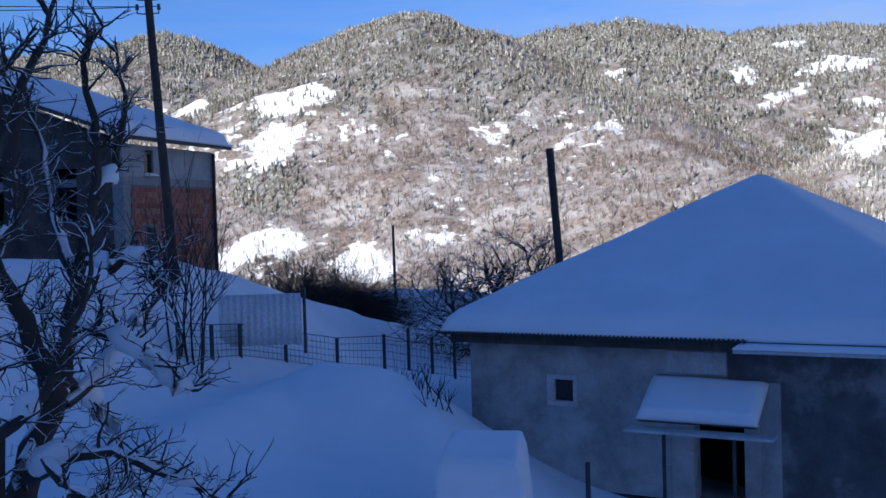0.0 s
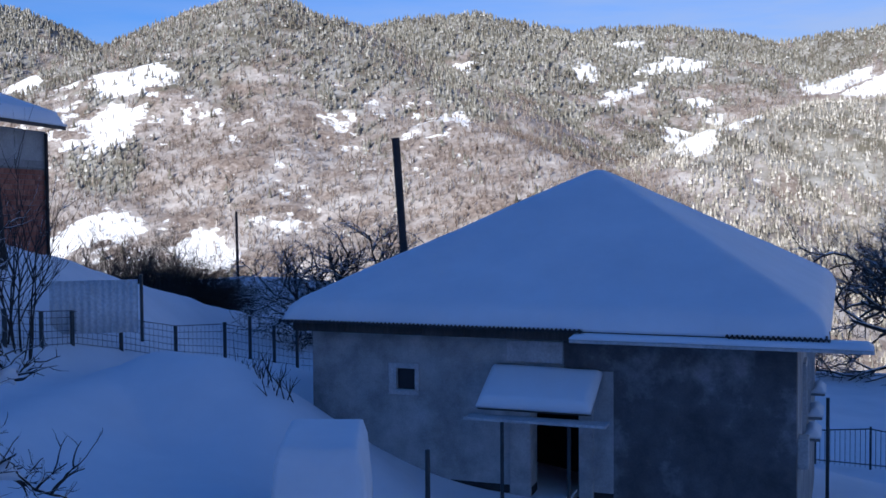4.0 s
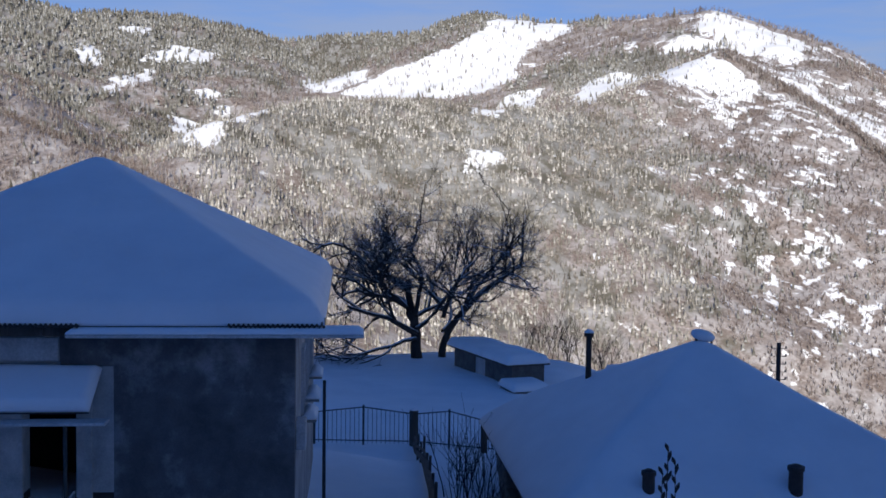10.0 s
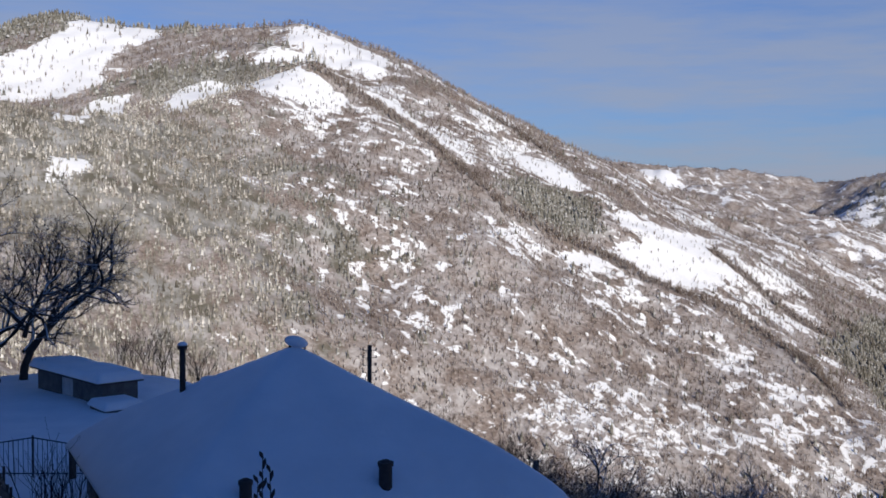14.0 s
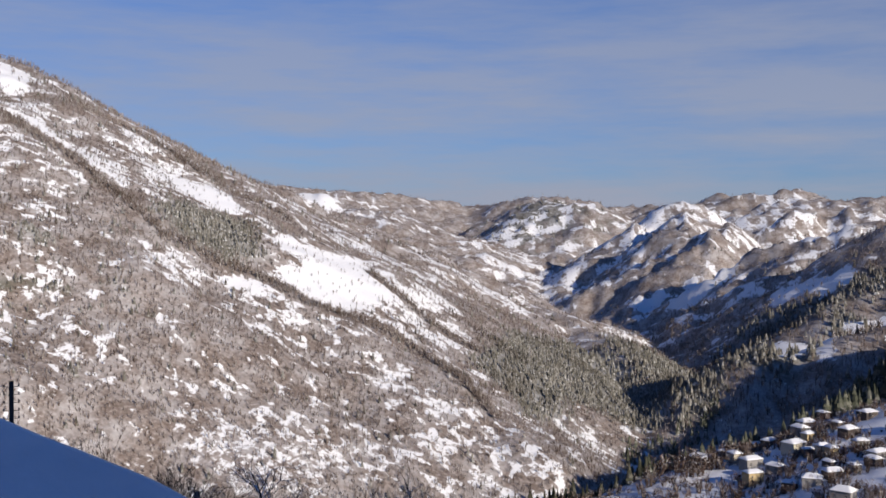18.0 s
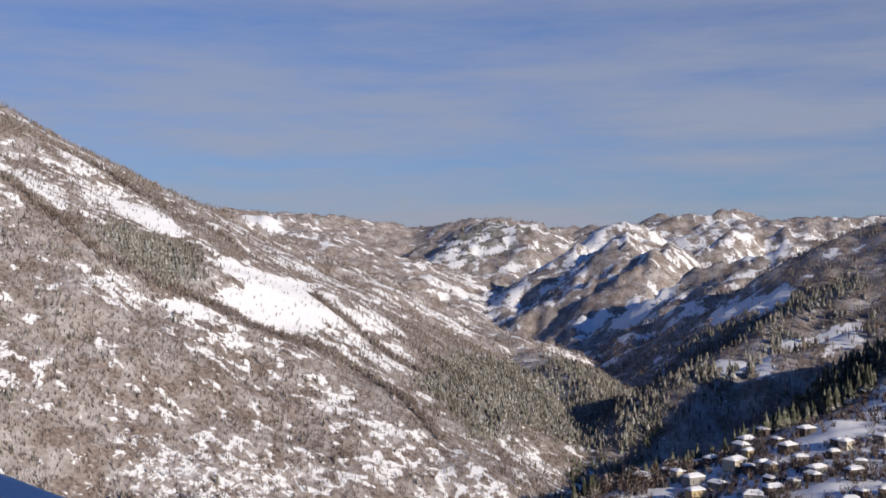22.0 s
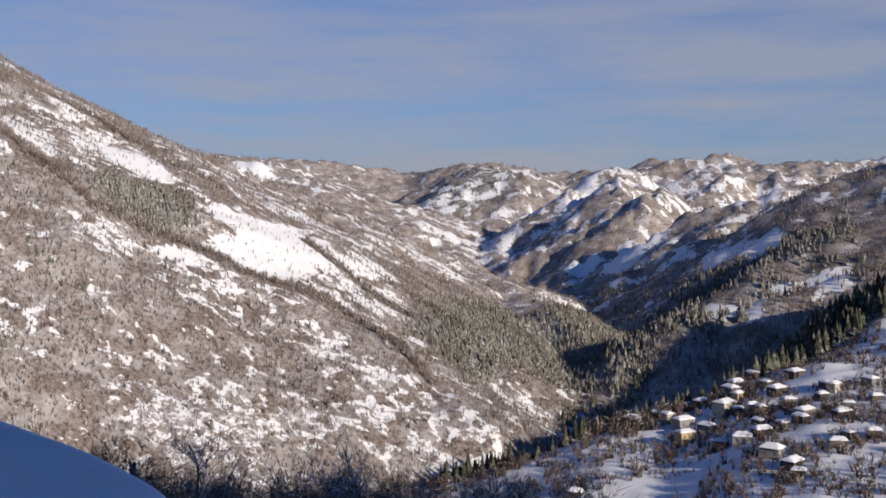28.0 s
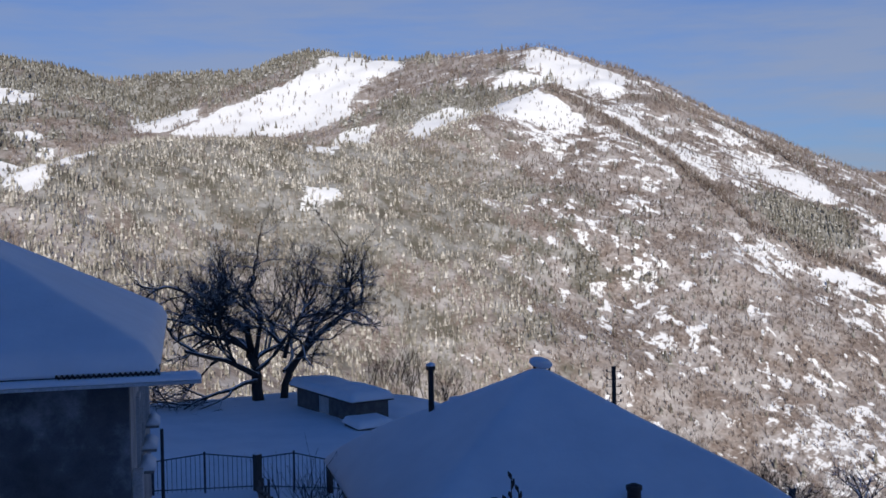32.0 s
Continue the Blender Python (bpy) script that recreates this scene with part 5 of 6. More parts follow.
for k, (az, d, tall, count) in enumerate(((35.2, 29, 1.9, 6), (35.9, 28, 2.3, 8), (36.5, 29, 2.0, 6), (36.9, 26, 1.4, 6), (34.8, 25, 1.2, 4), (37.6, 27, 1.5, 5))):
    shrub(az, d, 70 + k, tall, count, 0.3, DRY_BARK, "bare upright stems in the snowy yard", "sapling", "saplings in the yard", 1, 0.12)
for k, (az, d) in enumerate(((31.2, 23.5), (31.9, 24.0), (-1.2, 19.6), (-0.4, 19.0), (-2.2, 21))):
    shrub(az, d, 80 + k, 0.55, 7, 0.25, DRY_BARK, "low dry stalks poking through the snow", "dry_stalks", "dry stalks", 1, 0.6)
budding = plant("sapling", "thin budding twigs rising before the snowy roof", "shrub", foot(46.3, 15.5), 90, [((0.0, 0, 1), 5.25, 0.022, (0, 0)), ((0.03, 0.0, 1), 5.0, 0.018, (0.12, 0)), ((-0.01, 0, 1), 4.9, 0.016, (-0.08, 0))], 0, 0.5, 0.02, 0.03, (0,), DRY_BARK)
b_rng = random.Random(8)
for ob in [c for c in budding.children]:
    co = [v.co.copy() for v in ob.data.vertices]
    top, low = co[-1], co[-8]
    for k in range(5):
        p = top.lerp(low, k * 0.16)
        q = p + Vector((0.09 * (1 if k % 2 else -1), b_rng.uniform(-0.04, 0.04), 0.13))
        part("bud", rods((tuple(p), tuple(p.lerp(q, 0.6)), 0.012, 0.03), (tuple(p.lerp(q, 0.6)), tuple(q), 0.03, 0.008), sides=6), DRY_BARK, budding)
for k, (az, d, tall, n) in enumerate(((91.5, 22, 3.6, 7), (92.6, 20, 3.4, 8), (90.3, 24, 3.6, 6), (94.2, 21, 3.0, 7), (89.0, 26, 3.4, 5), (95.8, 22, 2.8, 7))):
    shrub(az, d, 100 + k, tall, n, 0.45, DRY_BARK, "tall bare saplings on the slope below the house", "sapling", "saplings on the slope", 2, 0.25)
for k, (az, d, tall) in enumerate(((59.2, 84, 4.6), (59.9, 86, 5.2), (60.7, 88, 4.4), (61.6, 84, 3.6))):
    plant("tree", "slim leafless tree on the brow below the roof", "tree", foot(az, d), 110 + k, [((0.05, 0, 1), tall * 0.75, 0.09, (0, 0)), ((-0.2, 0.1, 1), tall * 0.55, 0.05, (0.1, 0))], 3, 0.5, 0.05, 0.12, (7, 5, 4), DRY_BARK, "trees on the brow")
for k in range(28):
    r_ = random.Random(500 + k)
    az, d = 62.5 + k * 0.85 + r_.uniform(-0.6, 0.6), r_.uniform(52, 96)
    plant("tree", "small leafless tree with snow-lined branches on the shaded slope", "tree", foot(az, d), 130 + k,
          [((r_.uniform(-0.5, 0.5), 0.1, 1), r_.uniform(2.0, 3.2), 0.085, (0, 0)), ((r_.uniform(-1, 1), 0.2, 0.8), r_.uniform(1.8, 2.8), 0.06, (0.1, 0.1)), ((r_.uniform(-1, 1), -0.3, 0.7), r_.uniform(1.6, 2.6), 0.05, (-0.1, 0))], 3, 0.75, 0.0, 0.2, (6, 5, 4), LADEN_BARK if k % 3 else DRY_BARK, "trees on the shaded slope")
for k, (az, d, tall) in enumerate(((39.5, 66, 2.6), (41.0, 68, 2.9), (43.0, 70, 2.6), (54.5, 66, 2.2), (55.6, 66, 2.6), (56.8, 68, 2.2), (57.6, 70, 1.9))):
    shrub(az, d, 160 + k, tall, 12, 0.9, DRY_BARK, "brown leafless brush along the brow", "bush", "brush along the brow", 2, 0.4)

# ---- poles, wires and fences ----
pole = thing("utility_pole", "tall weathered wooden utility pole with insulators and wires", "utility pole", at(-13.95, 24.6, z=4.2))
bx, by, bz = pole.location
top = Vector(at(-14.9, 24.7, 11.9)) - Vector((bx, by, bz))
part("pole", rods(((0, 0, -0.6), tuple(top), 0.115, 0.085), sides=14), BARK, pole)
part("top_rod", rods((tuple(top - Vector((0, 0, 0.3))), tuple(top + Vector((0.02, 0, 0.9))), 0.035, 0.025), sides=8), DARK_METAL, pole)
for k, (dz, side) in enumerate(((-0.25, -1), (-0.25, 1), (-0.55, -1), (-0.55, 1))):
    p = top + Vector((0, 0, dz))
    q = p + Vector((0.24 * side, 0, 0.02))
    part("bracket", rods((tuple(p), tuple(q), 0.014), (tuple(q), tuple(q + Vector((0, 0, 0.10))), 0.012), sides=6), DARK_METAL, pole)
    part("insulator", rods((tuple(q + Vector((0, 0, 0.08))), tuple(q + Vector((0, 0, 0.2))), 0.045, 0.03), sides=10), STONE, pole)
    wire = Tubes()
    end = Vector((-26 + 4 * k, -7 + 2 * k, 1.4 - 0.25 * k))
    wire.add([q.lerp(q + end, s / 12) + Vector((0, 0, 0.15 - 1.1 * (s / 12) * (1 - s / 12))) for s in range(13)], [0.011] * 13, 4)
    part("wire", wire.mesh("wire", DARK_METAL), pole)
pole_b = thing("utility_pole", "slender pole standing on the snowy brow", "utility pole", at(-2.6, 55, z=0.3))
part("pole", rods(((0, 0, -0.5), (-0.05, 0, 5.1), 0.085, 0.065), sides=12), BARK, pole_b)
post_c = thing("utility_pole", "dark steel post with a row of insulators behind the roof", "utility pole", foot(51.9, 60))
px_, py_, pz_ = post_c.location
tall = EYE + 60 * math.tan(radians(-7.35)) - pz_
part("pole", rods(((0, 0, -0.5), (0, 0, tall), 0.12, 0.12), sides=10), DARK_METAL, post_c)
for k in range(5):
    z = tall - 0.3 - 0.42 * k
    for s in (-1, 1):
        part("insulator", rods(((0, 0, z), (0.26 * s, -0.26 * s, z), 0.018), ((0.26 * s, -0.26 * s, z), (0.26 * s, -0.26 * s, z + 0.14), 0.05, 0.035), sides=8), STONE, post_c)

wire_fence = thing("fence", "wire mesh fence on dark steel posts in deep snow", "fence", (0, 0, 0))
FENCE = [(-14.0, 21.5, 3.1), (-12.3, 22.3, 3.2), (-10.85, 23.2, 3.19), (-8.5, 24.5, 2.79), (-5.8, 26.0, 2.9), (-3.3, 27.5, 2.79), (-2.0, 28.3, 2.85), (-0.75, 29.0, 2.5), (0.45, 29.6, 2.3), (2.0, 30.0, 2.2)]  # bearing, distance, height of the top
tops = []
for k, (az, d, level) in enumerate(FENCE):
    x, y, z = foot(az, d)
    tall = max(level - z, 0.7)
    part("post", rods(((x, y, z - 0.4), (x, y, z + tall), 0.045), sides=8), GREEN_PAINT, wire_fence)
    tops.append((Vector((x, y, z - 0.1)), Vector((x, y, z + min(tall, 1.05)))))
for k in range(6):
    w = Tubes()
    w.add([a.lerp(b, (k + 1) / 6) for a, b in tops], [0.011 if k == 5 else 0.007] * len(tops), 4)
    part("wire", w.mesh("wire", DARK_METAL), wire_fence)
net = Tubes()
for (a0, a1), (b0, b1) in zip(tops[:-1], tops[1:]):
    n = max(2, int((b0 - a0).length / 0.16))
    for s in range(1, n):
        net.add([a0.lerp(b0, s / n), a1.lerp(b1, s / n)], [0.0035, 0.0035], 3)
tagged(part("wire_net", net.mesh("wire_net", DARK_METAL), wire_fence), kind="stuff")

# pale ribbed panel behind the fence
ax_, ay_, az_ = foot(-11.9, 23.4)
panel = thing("panel", "pale ribbed plastic sheet fixed to a post behind the fence", "panel", (ax_, ay_, az_), 4)
xs = np.linspace(0, 1.75, 76)
pts = np.concatenate([np.stack([xs, 0.02 * np.sin(xs / 0.14 * 6.283), np.full(76, z)], -1) for z in (-0.2, max(3.4 - az_, 0.9))] + [np.stack([xs, 0.02 * np.sin(xs / 0.14 * 6.283) + 0.012, np.full(76, z)], -1) for z in (max(3.4 - az_, 0.9), -0.2)])
a = np.arange(75)
part("sheet", with_material(fast_mesh("sheet", pts, np.concatenate([np.stack([a + r * 76, a + 1 + r * 76, a + 1 + ((r + 1) % 4) * 76, a + ((r + 1) % 4) * 76], -1) for r in range(4)]), 4), PALE_SHEET), panel)
part("post", rods(((1.82, 0, -0.4), (1.82, 0, max(3.5 - az_, 1.0)), 0.035)), GREEN_PAINT, panel)


def barred_gate(label, a, b, peak, bars, name="metal_gate"):
    """A leaf of upright bars between two posts, its top rail rising to the middle."""
    a, b = Vector(a), Vector(b)
    g = thing(name, label, "gate", tuple(a), 0, "barred gates")
    d = b - a
    for s in (0.0, 0.5, 1.0):
        z = 1.22 + (peak if s == 0.5 else 0)
        part("post", rods((tuple(d * s + Vector((0, 0, -0.4))), tuple(d * s + Vector((0, 0, z + 0.06))), 0.05 if s != 0.5 else 0.04)), GREEN_PAINT, g)
    mid = d * 0.5 + Vector((0, 0, 1.2 + peak))
    part("top_rail", rods(((0, 0, 1.2), tuple(mid), 0.022), (tuple(mid), tuple(d + Vector((0, 0, 1.2))), 0.022), sides=6), GREEN_PAINT, g)
    part("bottom_rail", rods(((0, 0, 0.15), tuple(d + Vector((0, 0, 0.15))), 0.02), sides=6), GREEN_PAINT, g)
    for k in range(1, bars):
        s = k / bars
        if abs(s - 0.5) < 0.01:
            continue
        z = 1.2 + peak * (1 - abs(2 * s - 1))
        part("bar", rods((tuple(d * s + Vector((0, 0, 0.05))), tuple(d * s + Vector((0, 0, z))), 0.011), sides=5), GREEN_PAINT, g)
    return g


barred_gate("dark barred metal gate leaf standing in the snow", foot(27.5, 40), foot(32.75, 40.2), 0.22, 22)
barred_gate("dark barred metal gate leaf with peaked top rail", foot(32.95, 40.2), foot(36.6, 39.8), 0.22, 16)
barred_gate("short barred fence leaf beside the gate", foot(36.7, 39.8), foot(38.1, 39.4), 0.0, 7)
for az, d, tall, r in ((32.85, 40.1, 1.35, 0.13), (36.65, 39.7, 1.3, 0.1), (38.15, 39.3, 1.3, 0.17)):
    x, y, z = foot(az, d)
    gp_ = thing("gate_post", "dark post with a little snow between the gates", "post", (x, y, z), 0, "gate posts")
    part("post", blocks((-r, r, -r, r, -0.4, tall), bevel=0.02), DARK_WOOD, gp_)
    part("cap_snow", with_material(snow_cap(-r, r, -r, r, lambda u, v: tall + 0 * u, 0.1, 0.05, 0.1, 8), SNOW), gp_)
stake_fence = thing("fence", "low dark paling fence running down the snowy yard", "fence", (0, 0, 0))
line = [foot(32.9 + 1.3 * s, 39.4 - 15 * s) for s in np.linspace(0, 1, 9)]
for k, (x, y, z) in enumerate(line):
    part("stake", rods(((x, y, z - 0.3), (x + 0.03, y, z + (0.95 if k % 2 else 0.7)), 0.05, 0.04), sides=7), DARK_WOOD, stake_fence)
for (x0, y0, z0), (x1, y1, z1) in zip(line[:-1], line[1:]):
    part("board", rods(((x0, y0, z0 + 0.25), (x1, y1, z1 + 0.25), 0.11), sides=4), DARK_WOOD, stake_fence)
    part("board", rods(((x0, y0, z0 + 0.5), (x1, y1, z1 + 0.48), 0.05), sides=4), DARK_WOOD, stake_fence)
for az, d, z_top, label in ((28.05, 26, EYE - 26 * math.tan(radians(9.9)), "slim dark post beside the house corner"), (7.35, 17.3, EYE - 17.3 * math.tan(radians(13.0)), "thin dark stake before the plastered wall")):
    x, y, z = foot(az, d)
    gs = thing("post", label, "post", (x, y, z))
    part("post", rods(((0, 0, -0.4), (0, 0, z_top - z), 0.045, 0.04)), GREEN_PAINT, gs)

# ---- stone shed at the field's end ----
sx, sy, sz = at(35.0, 62, -9.0)
shed = thing("shed", "low dark stone shed with snow on its sloping roof", "shed", (sx, sy, sz), -102)
part("front_wall", wall_with_holes(0, 7.6, -2.2, 1.0, 0.35, [(2.9, 4.3, -0.7, 0.85)]), STONE, shed)
part("side_wall", blocks((0, 0.35, 0.35, 1.9, -2.2, 1.0)), STONE, shed)
part("side_wall", blocks((7.25, 7.6, 0.35, 1.9, -2.2, 1.0)), STONE, shed)
part("back_wall", blocks((0.35, 7.25, 1.55, 1.9, -2.2, 1.0)), STONE, shed)
part("door", blocks((2.9, 4.3, 0.05, 0.11, -0.7, 0.85)), WHITE_PAINT, shed, "pale worn plank door")
part("doorstep", blocks((2.7, 4.5, -0.5, -0.01, -0.95, -0.72)), STONE, shed)
rf = part("roof", blocks((-0.25, 7.85, -0.35, 2.1, 1.005, 1.08)), DARK_WOOD, shed)
part("roof_snow", with_material(snow_cap(-0.27, 7.87, -0.38, 2.12, lambda u, v: 1.08 + 0.0 * u, 0.42, 0.16, 0.3, 9, 0.14), SNOW), rf)
part("lean_to", blocks((7.7, 9.3, -0.7, 1.2, -2.4, 0.1)), STONE, shed)
part("lean_to_snow", with_material(snow_cap(7.6, 9.45, -0.8, 1.3, lambda u, v: 0.1 - 0.06 * (u - 7.6), 0.36, 0.14, 0.3, 10, 0.14), SNOW), shed)

# ---- hutch under the snow, before the plastered house ----
hx, hy, hz = at(2.1, 14.6, z=0.9)
hutch = thing("hutch", "low board hutch buried under a thick slab of snow", "hutch", (hx, hy, hz), -6)
part("body", blocks((-0.45, 0.40, -0.2, 0.9, -0.4, 0.55)), DARK_WOOD, hutch)
part("roof", blocks((-0.62, 0.52, -0.72, 1.0, 0.555, 0.62)), DARK_WOOD, hutch)
part("roof_snow", with_material(snow_cap(-0.70, 0.56, -0.95, 1.02, lambda u, v: 0.62 + 0.0 * u, 1.10, 0.06, 0.16, 11, 0.05), SNOW), hutch)

# ---- stone wall and steps beside the lower house ----
stone_wall = thing("wall", "dark dry-stone retaining wall beside snowy steps", "wall", (0, 0, 0))
srng = random.Random(8)
stone_meshes = []
for k in range(5):
    b = blocks((-0.26, 0.26, -0.16, 0.16, -0.13, 0.13), bevel=0.035)
    for vtx in b.verts:
        vtx.co += Vector((srng.uniform(-1, 1), srng.uniform(-1, 1), srng.uniform(-1, 1))) * 0.025
    stone_meshes.append(link_mesh("stone", b, STONE))
wa, wb = Vector(at(37.6, 37, z=0)), Vector(at(38.6, 22, z=0))
n_s = 34
for row in range(5):
    for k in range(n_s):
        s = (k + 0.5 * (row % 2)) / n_s
        p = wa.lerp(wb, s)
        g_ = float(height(np.array([p.x]), np.array([p.y]))[0])
        so = new("stone", stone_meshes[srng.randrange(5)])
        so.parent = stone_wall
        so.location = (p.x, p.y, g_ + 0.05 + 0.25 * row)
        so.rotation_euler = (0, 0, math.atan2((wb - wa).y, (wb - wa).x) + srng.uniform(-0.08, 0.08))
steps_thing = thing("steps", "snow-dusted stone steps beside the retaining wall", "steps", (0, 0, 0))
for k in range(6):
    x, y, z = foot(37.3 - 0.1 * k, 24 + 0.8 * k)
    part("step", blocks((x - 0.55, x + 0.55, y - 0.2, y + 0.2, z - 0.2, z + 0.16), bevel=0.02), STONE, steps_thing)
    part("step_snow", with_material(snow_cap(x - 0.5, x + 0.5, y - 0.16, y + 0.18, lambda u, v: z + 0.16 + 0 * u, 0.08, 0.08, 0.08, 12 + k), SNOW), steps_thing)

# ---- woods ----
def scatter(seed, a0, a1, d0, d1, spacing):
    """Random places of the plan in a sector, about one to every spacing squared."""
    g = np.random.default_rng(seed)
    count = int(radians(a1 - a0) * (d1 * d1 - d0 * d0) / 2 / spacing ** 2)
    a = np.radians(g.uniform(a0, a1, count))
    d = np.sqrt(g.uniform(d0 * d0, d1 * d1, count))
    return d * np.sin(a), d * np.cos(a), g


TIERS = ((0.06, 0.55, 1.0), (0.34, 0.80, 0.72), (0.62, 1.0, 0.45))
TALL_TIERS = ((0.04, 0.34, 1.0), (0.16, 0.50, 0.88), (0.30, 0.66, 0.72), (0.46, 0.80, 0.55), (0.62, 0.92, 0.38), (0.78, 1.0, 0.22))


def fir_stand(x, y, z, h, g, tiers=TIERS, sides=5):
    """Firs of ragged tiers, as one array of vertices and triangles."""
    n = len(x)
    allv, allf = [], []
    base = 0
    turn = g.uniform(0, 6.28, n)
    wide = g.uniform(0.20, 0.30, n) * h
    for lo, hi, r in tiers:
        ring = []
        for k in range(sides):
            a = turn + 6.283 * k / sides + r
            rr = wide * r * g.uniform(0.65, 1.25, n)
            ring.append(np.stack([x + rr * np.cos(a), y + rr * np.sin(a), z + h * (lo + g.uniform(-0.05, 0.05, n))], -1))
        top = np.stack([x, y, z + h * hi], -1)
        v = np.stack(ring + [top], 1).reshape(-1, 3)
        i = np.arange(n)[:, None] * (sides + 1) + base
        f = [np.concatenate([i + k, i + (k + 1) % sides, i + sides], 1) for k in range(sides)]
        allv.append(v)
        allf.append(np.stack(f, 1).reshape(-1, 3))
        base += len(v)
    return np.concatenate(allv), np.concatenate(allf)


def bare_stand(x, y, z, h, g, twigs=7, wide=1.0):
    """Leafless trees: each a trunk and a spray of thin limbs."""
    n = len(x)
    vs, fs = [], []
    base = 0
    for k in range(twigs):
        a = g.uniform(0, 6.28, n)
        lean = g.uniform(0.05, 0.38, n) * h * wide if k else g.uniform(0, 0.06, n) * h
        foot = g.uniform(0.12, 0.45, n) * h if k else np.zeros(n)
        tip = g.uniform(0.6, 1.0, n) * h if k else h
        wv = (0.035 if k else 0.045) * h * g.uniform(0.6, 1.3, n)
        b = a + 1.57 + g.uniform(-0.6, 0.6, n)
        p0 = np.stack([x - wv * np.cos(b), y - wv * np.sin(b), z + foot], -1)
        p1 = np.stack([x + wv * np.cos(b), y + wv * np.sin(b), z + foot * 0.8], -1)
        p2 = np.stack([x + lean * np.cos(a), y + lean * np.sin(a), z + tip], -1)
        v = np.stack([p0, p1, p2], 1).reshape(-1, 3)
        i = np.arange(n)[:, None] * 3 + base
        vs.append(v)
        fs.append(np.concatenate([i, i + 1, i + 2], 1))
        base += len(v)
    return np.concatenate(vs), np.concatenate(fs)


def brush_stand(x, y, z, h, g, stems=9, sprays=7, thick=0.006, wide=0.55):
    """Leafless bushes: thin stems that fan out, each with a spray of finer twigs."""
    n = len(x)
    vs, fs, base = [], [], 0

    def sliver(p, q, w):
        nonlocal base
        side = g.normal(0, 1, p.shape)
        side /= np.linalg.norm(side, axis=1)[:, None]
        vs.append(np.stack([p - side * w[:, None], p + side * w[:, None], q], 1).reshape(-1, 3))
        i = np.arange(len(p))[:, None] * 3 + base
        fs.append(np.concatenate([i, i + 1, i + 2], 1))
        base += 3 * len(p)

    foot_ = np.stack([x, y, z], -1)
    for k in range(stems):
        a = g.uniform(0, 6.28, n)
        lean = g.uniform(0.05, wide, n) * h
        root = foot_ + np.stack([g.uniform(-0.2, 0.2, n) * h, g.uniform(-0.2, 0.2, n) * h, np.zeros(n)], -1)
        tip = root + np.stack([lean * np.cos(a), lean * np.sin(a), h * g.uniform(0.55, 1.0, n)], -1)
        sliver(root, tip, thick * 1.8 * h)
        for j in range(sprays):
            p = root + (tip - root) * g.uniform(0.25, 0.95, n)[:, None]
            q = p + np.stack([g.normal(0, 0.16, n) * h, g.normal(0, 0.16, n) * h, g.uniform(0.0, 0.26, n) * h], -1)
            sliver(p, q, thick * h)
    return np.concatenate(vs), np.concatenate(fs)


def frosted(name, dark, light, frost, amount, rough=0.85):
    """Needles or twigs that vary from tree to tree, with snow where they face up."""
    m, t, p = material(name, rough)
    p.inputs["Specular IOR Level"].default_value = 0.1
    geo = t.nodes.new("ShaderNodeNewGeometry")
    c = ramp_node(t, geo.outputs["Random Per Island"], [(0.0, dark), (0.7, light), (1.0, frost)])
    wide = noise_node(t, 0.013, 4, 0.6)
    tone = ramp_node(t, wide.outputs["Fac"], [(0.36, (0.62, 0.58, 0.56)), (0.52, (0.95, 0.95, 0.95)), (0.66, (1.22, 1.22, 1.24))])
    c_wide = mix_node(t, 1.0, c.outputs[0], tone.outputs[0], "MULTIPLY")
    n = noise_node(t, 0.7, 4, 0.7)
    sep = t.nodes.new("ShaderNodeSeparateXYZ")
    t.links.new(geo.outputs["Normal"], sep.inputs[0])
    add = t.nodes.new("ShaderNodeMath")
    add.operation = "MULTIPLY"
    t.links.new(n.outputs["Fac"], add.inputs[0])
    ab = t.nodes.new("ShaderNodeMath")
    ab.operation = "ABSOLUTE"
    t.links.new(sep.outputs["Z"], ab.inputs[0])
    t.links.new(ab.outputs[0], add.inputs[1])
    s = ramp_node(t, add.outputs[0], [(amount, (0, 0, 0)), (amount + 0.14, (0.75, 0.75, 0.75))])
    t.links.new(mix_node(t, s.outputs[0], c_wide, (0.72, 0.73, 0.75)), p.inputs["Base Color"])
    return m


FIR = frosted("frosted_fir_needles", (0.10, 0.096, 0.080), (0.205, 0.196, 0.17), (0.33, 0.33, 0.318), 0.17)
TWIG = frosted("frosted_bare_twigs", (0.115, 0.086, 0.072), (0.265, 0.22, 0.195), (0.52, 0.495, 0.48), 0.30)
RIME = frosted("rimed_twigs_and_needles", (0.19, 0.18, 0.155), (0.37, 0.35, 0.315), (0.62, 0.60, 0.57), 0.28)
SECTORS = [  # first and last bearing, near and far, spacing, tree height
    (-31, 20, 440, 1050, 3.1, 4.9), (20, 62, 520, 1050, 2.8, 4.6), (62, 90, 575, 1000, 2.8, 4.6), (-31, 62, 1050, 1600, 5.4, 7.5),
    (20, 62, 400, 520, 2.8, 4.0), (62, 80, 400, 575, 2.7, 4.0), (55, 88, 1000, 1600, 6.0, 6.5), (86, 112, 820, 1010, 4.4, 9.5), (84, 112, 1010, 1320, 4.2, 7.5), (82, 112, 1320, 1650, 5.0, 7.0), (60, 112, 1650, 2600, 7.5, 6.5), (60, 112, 2600, 4200, 17.0, 9.0),
]
fir_v, fir_f, bare_v, bare_f, rime_v, rime_f = [], [], [], [], [], []
fn = bn = rn = 0
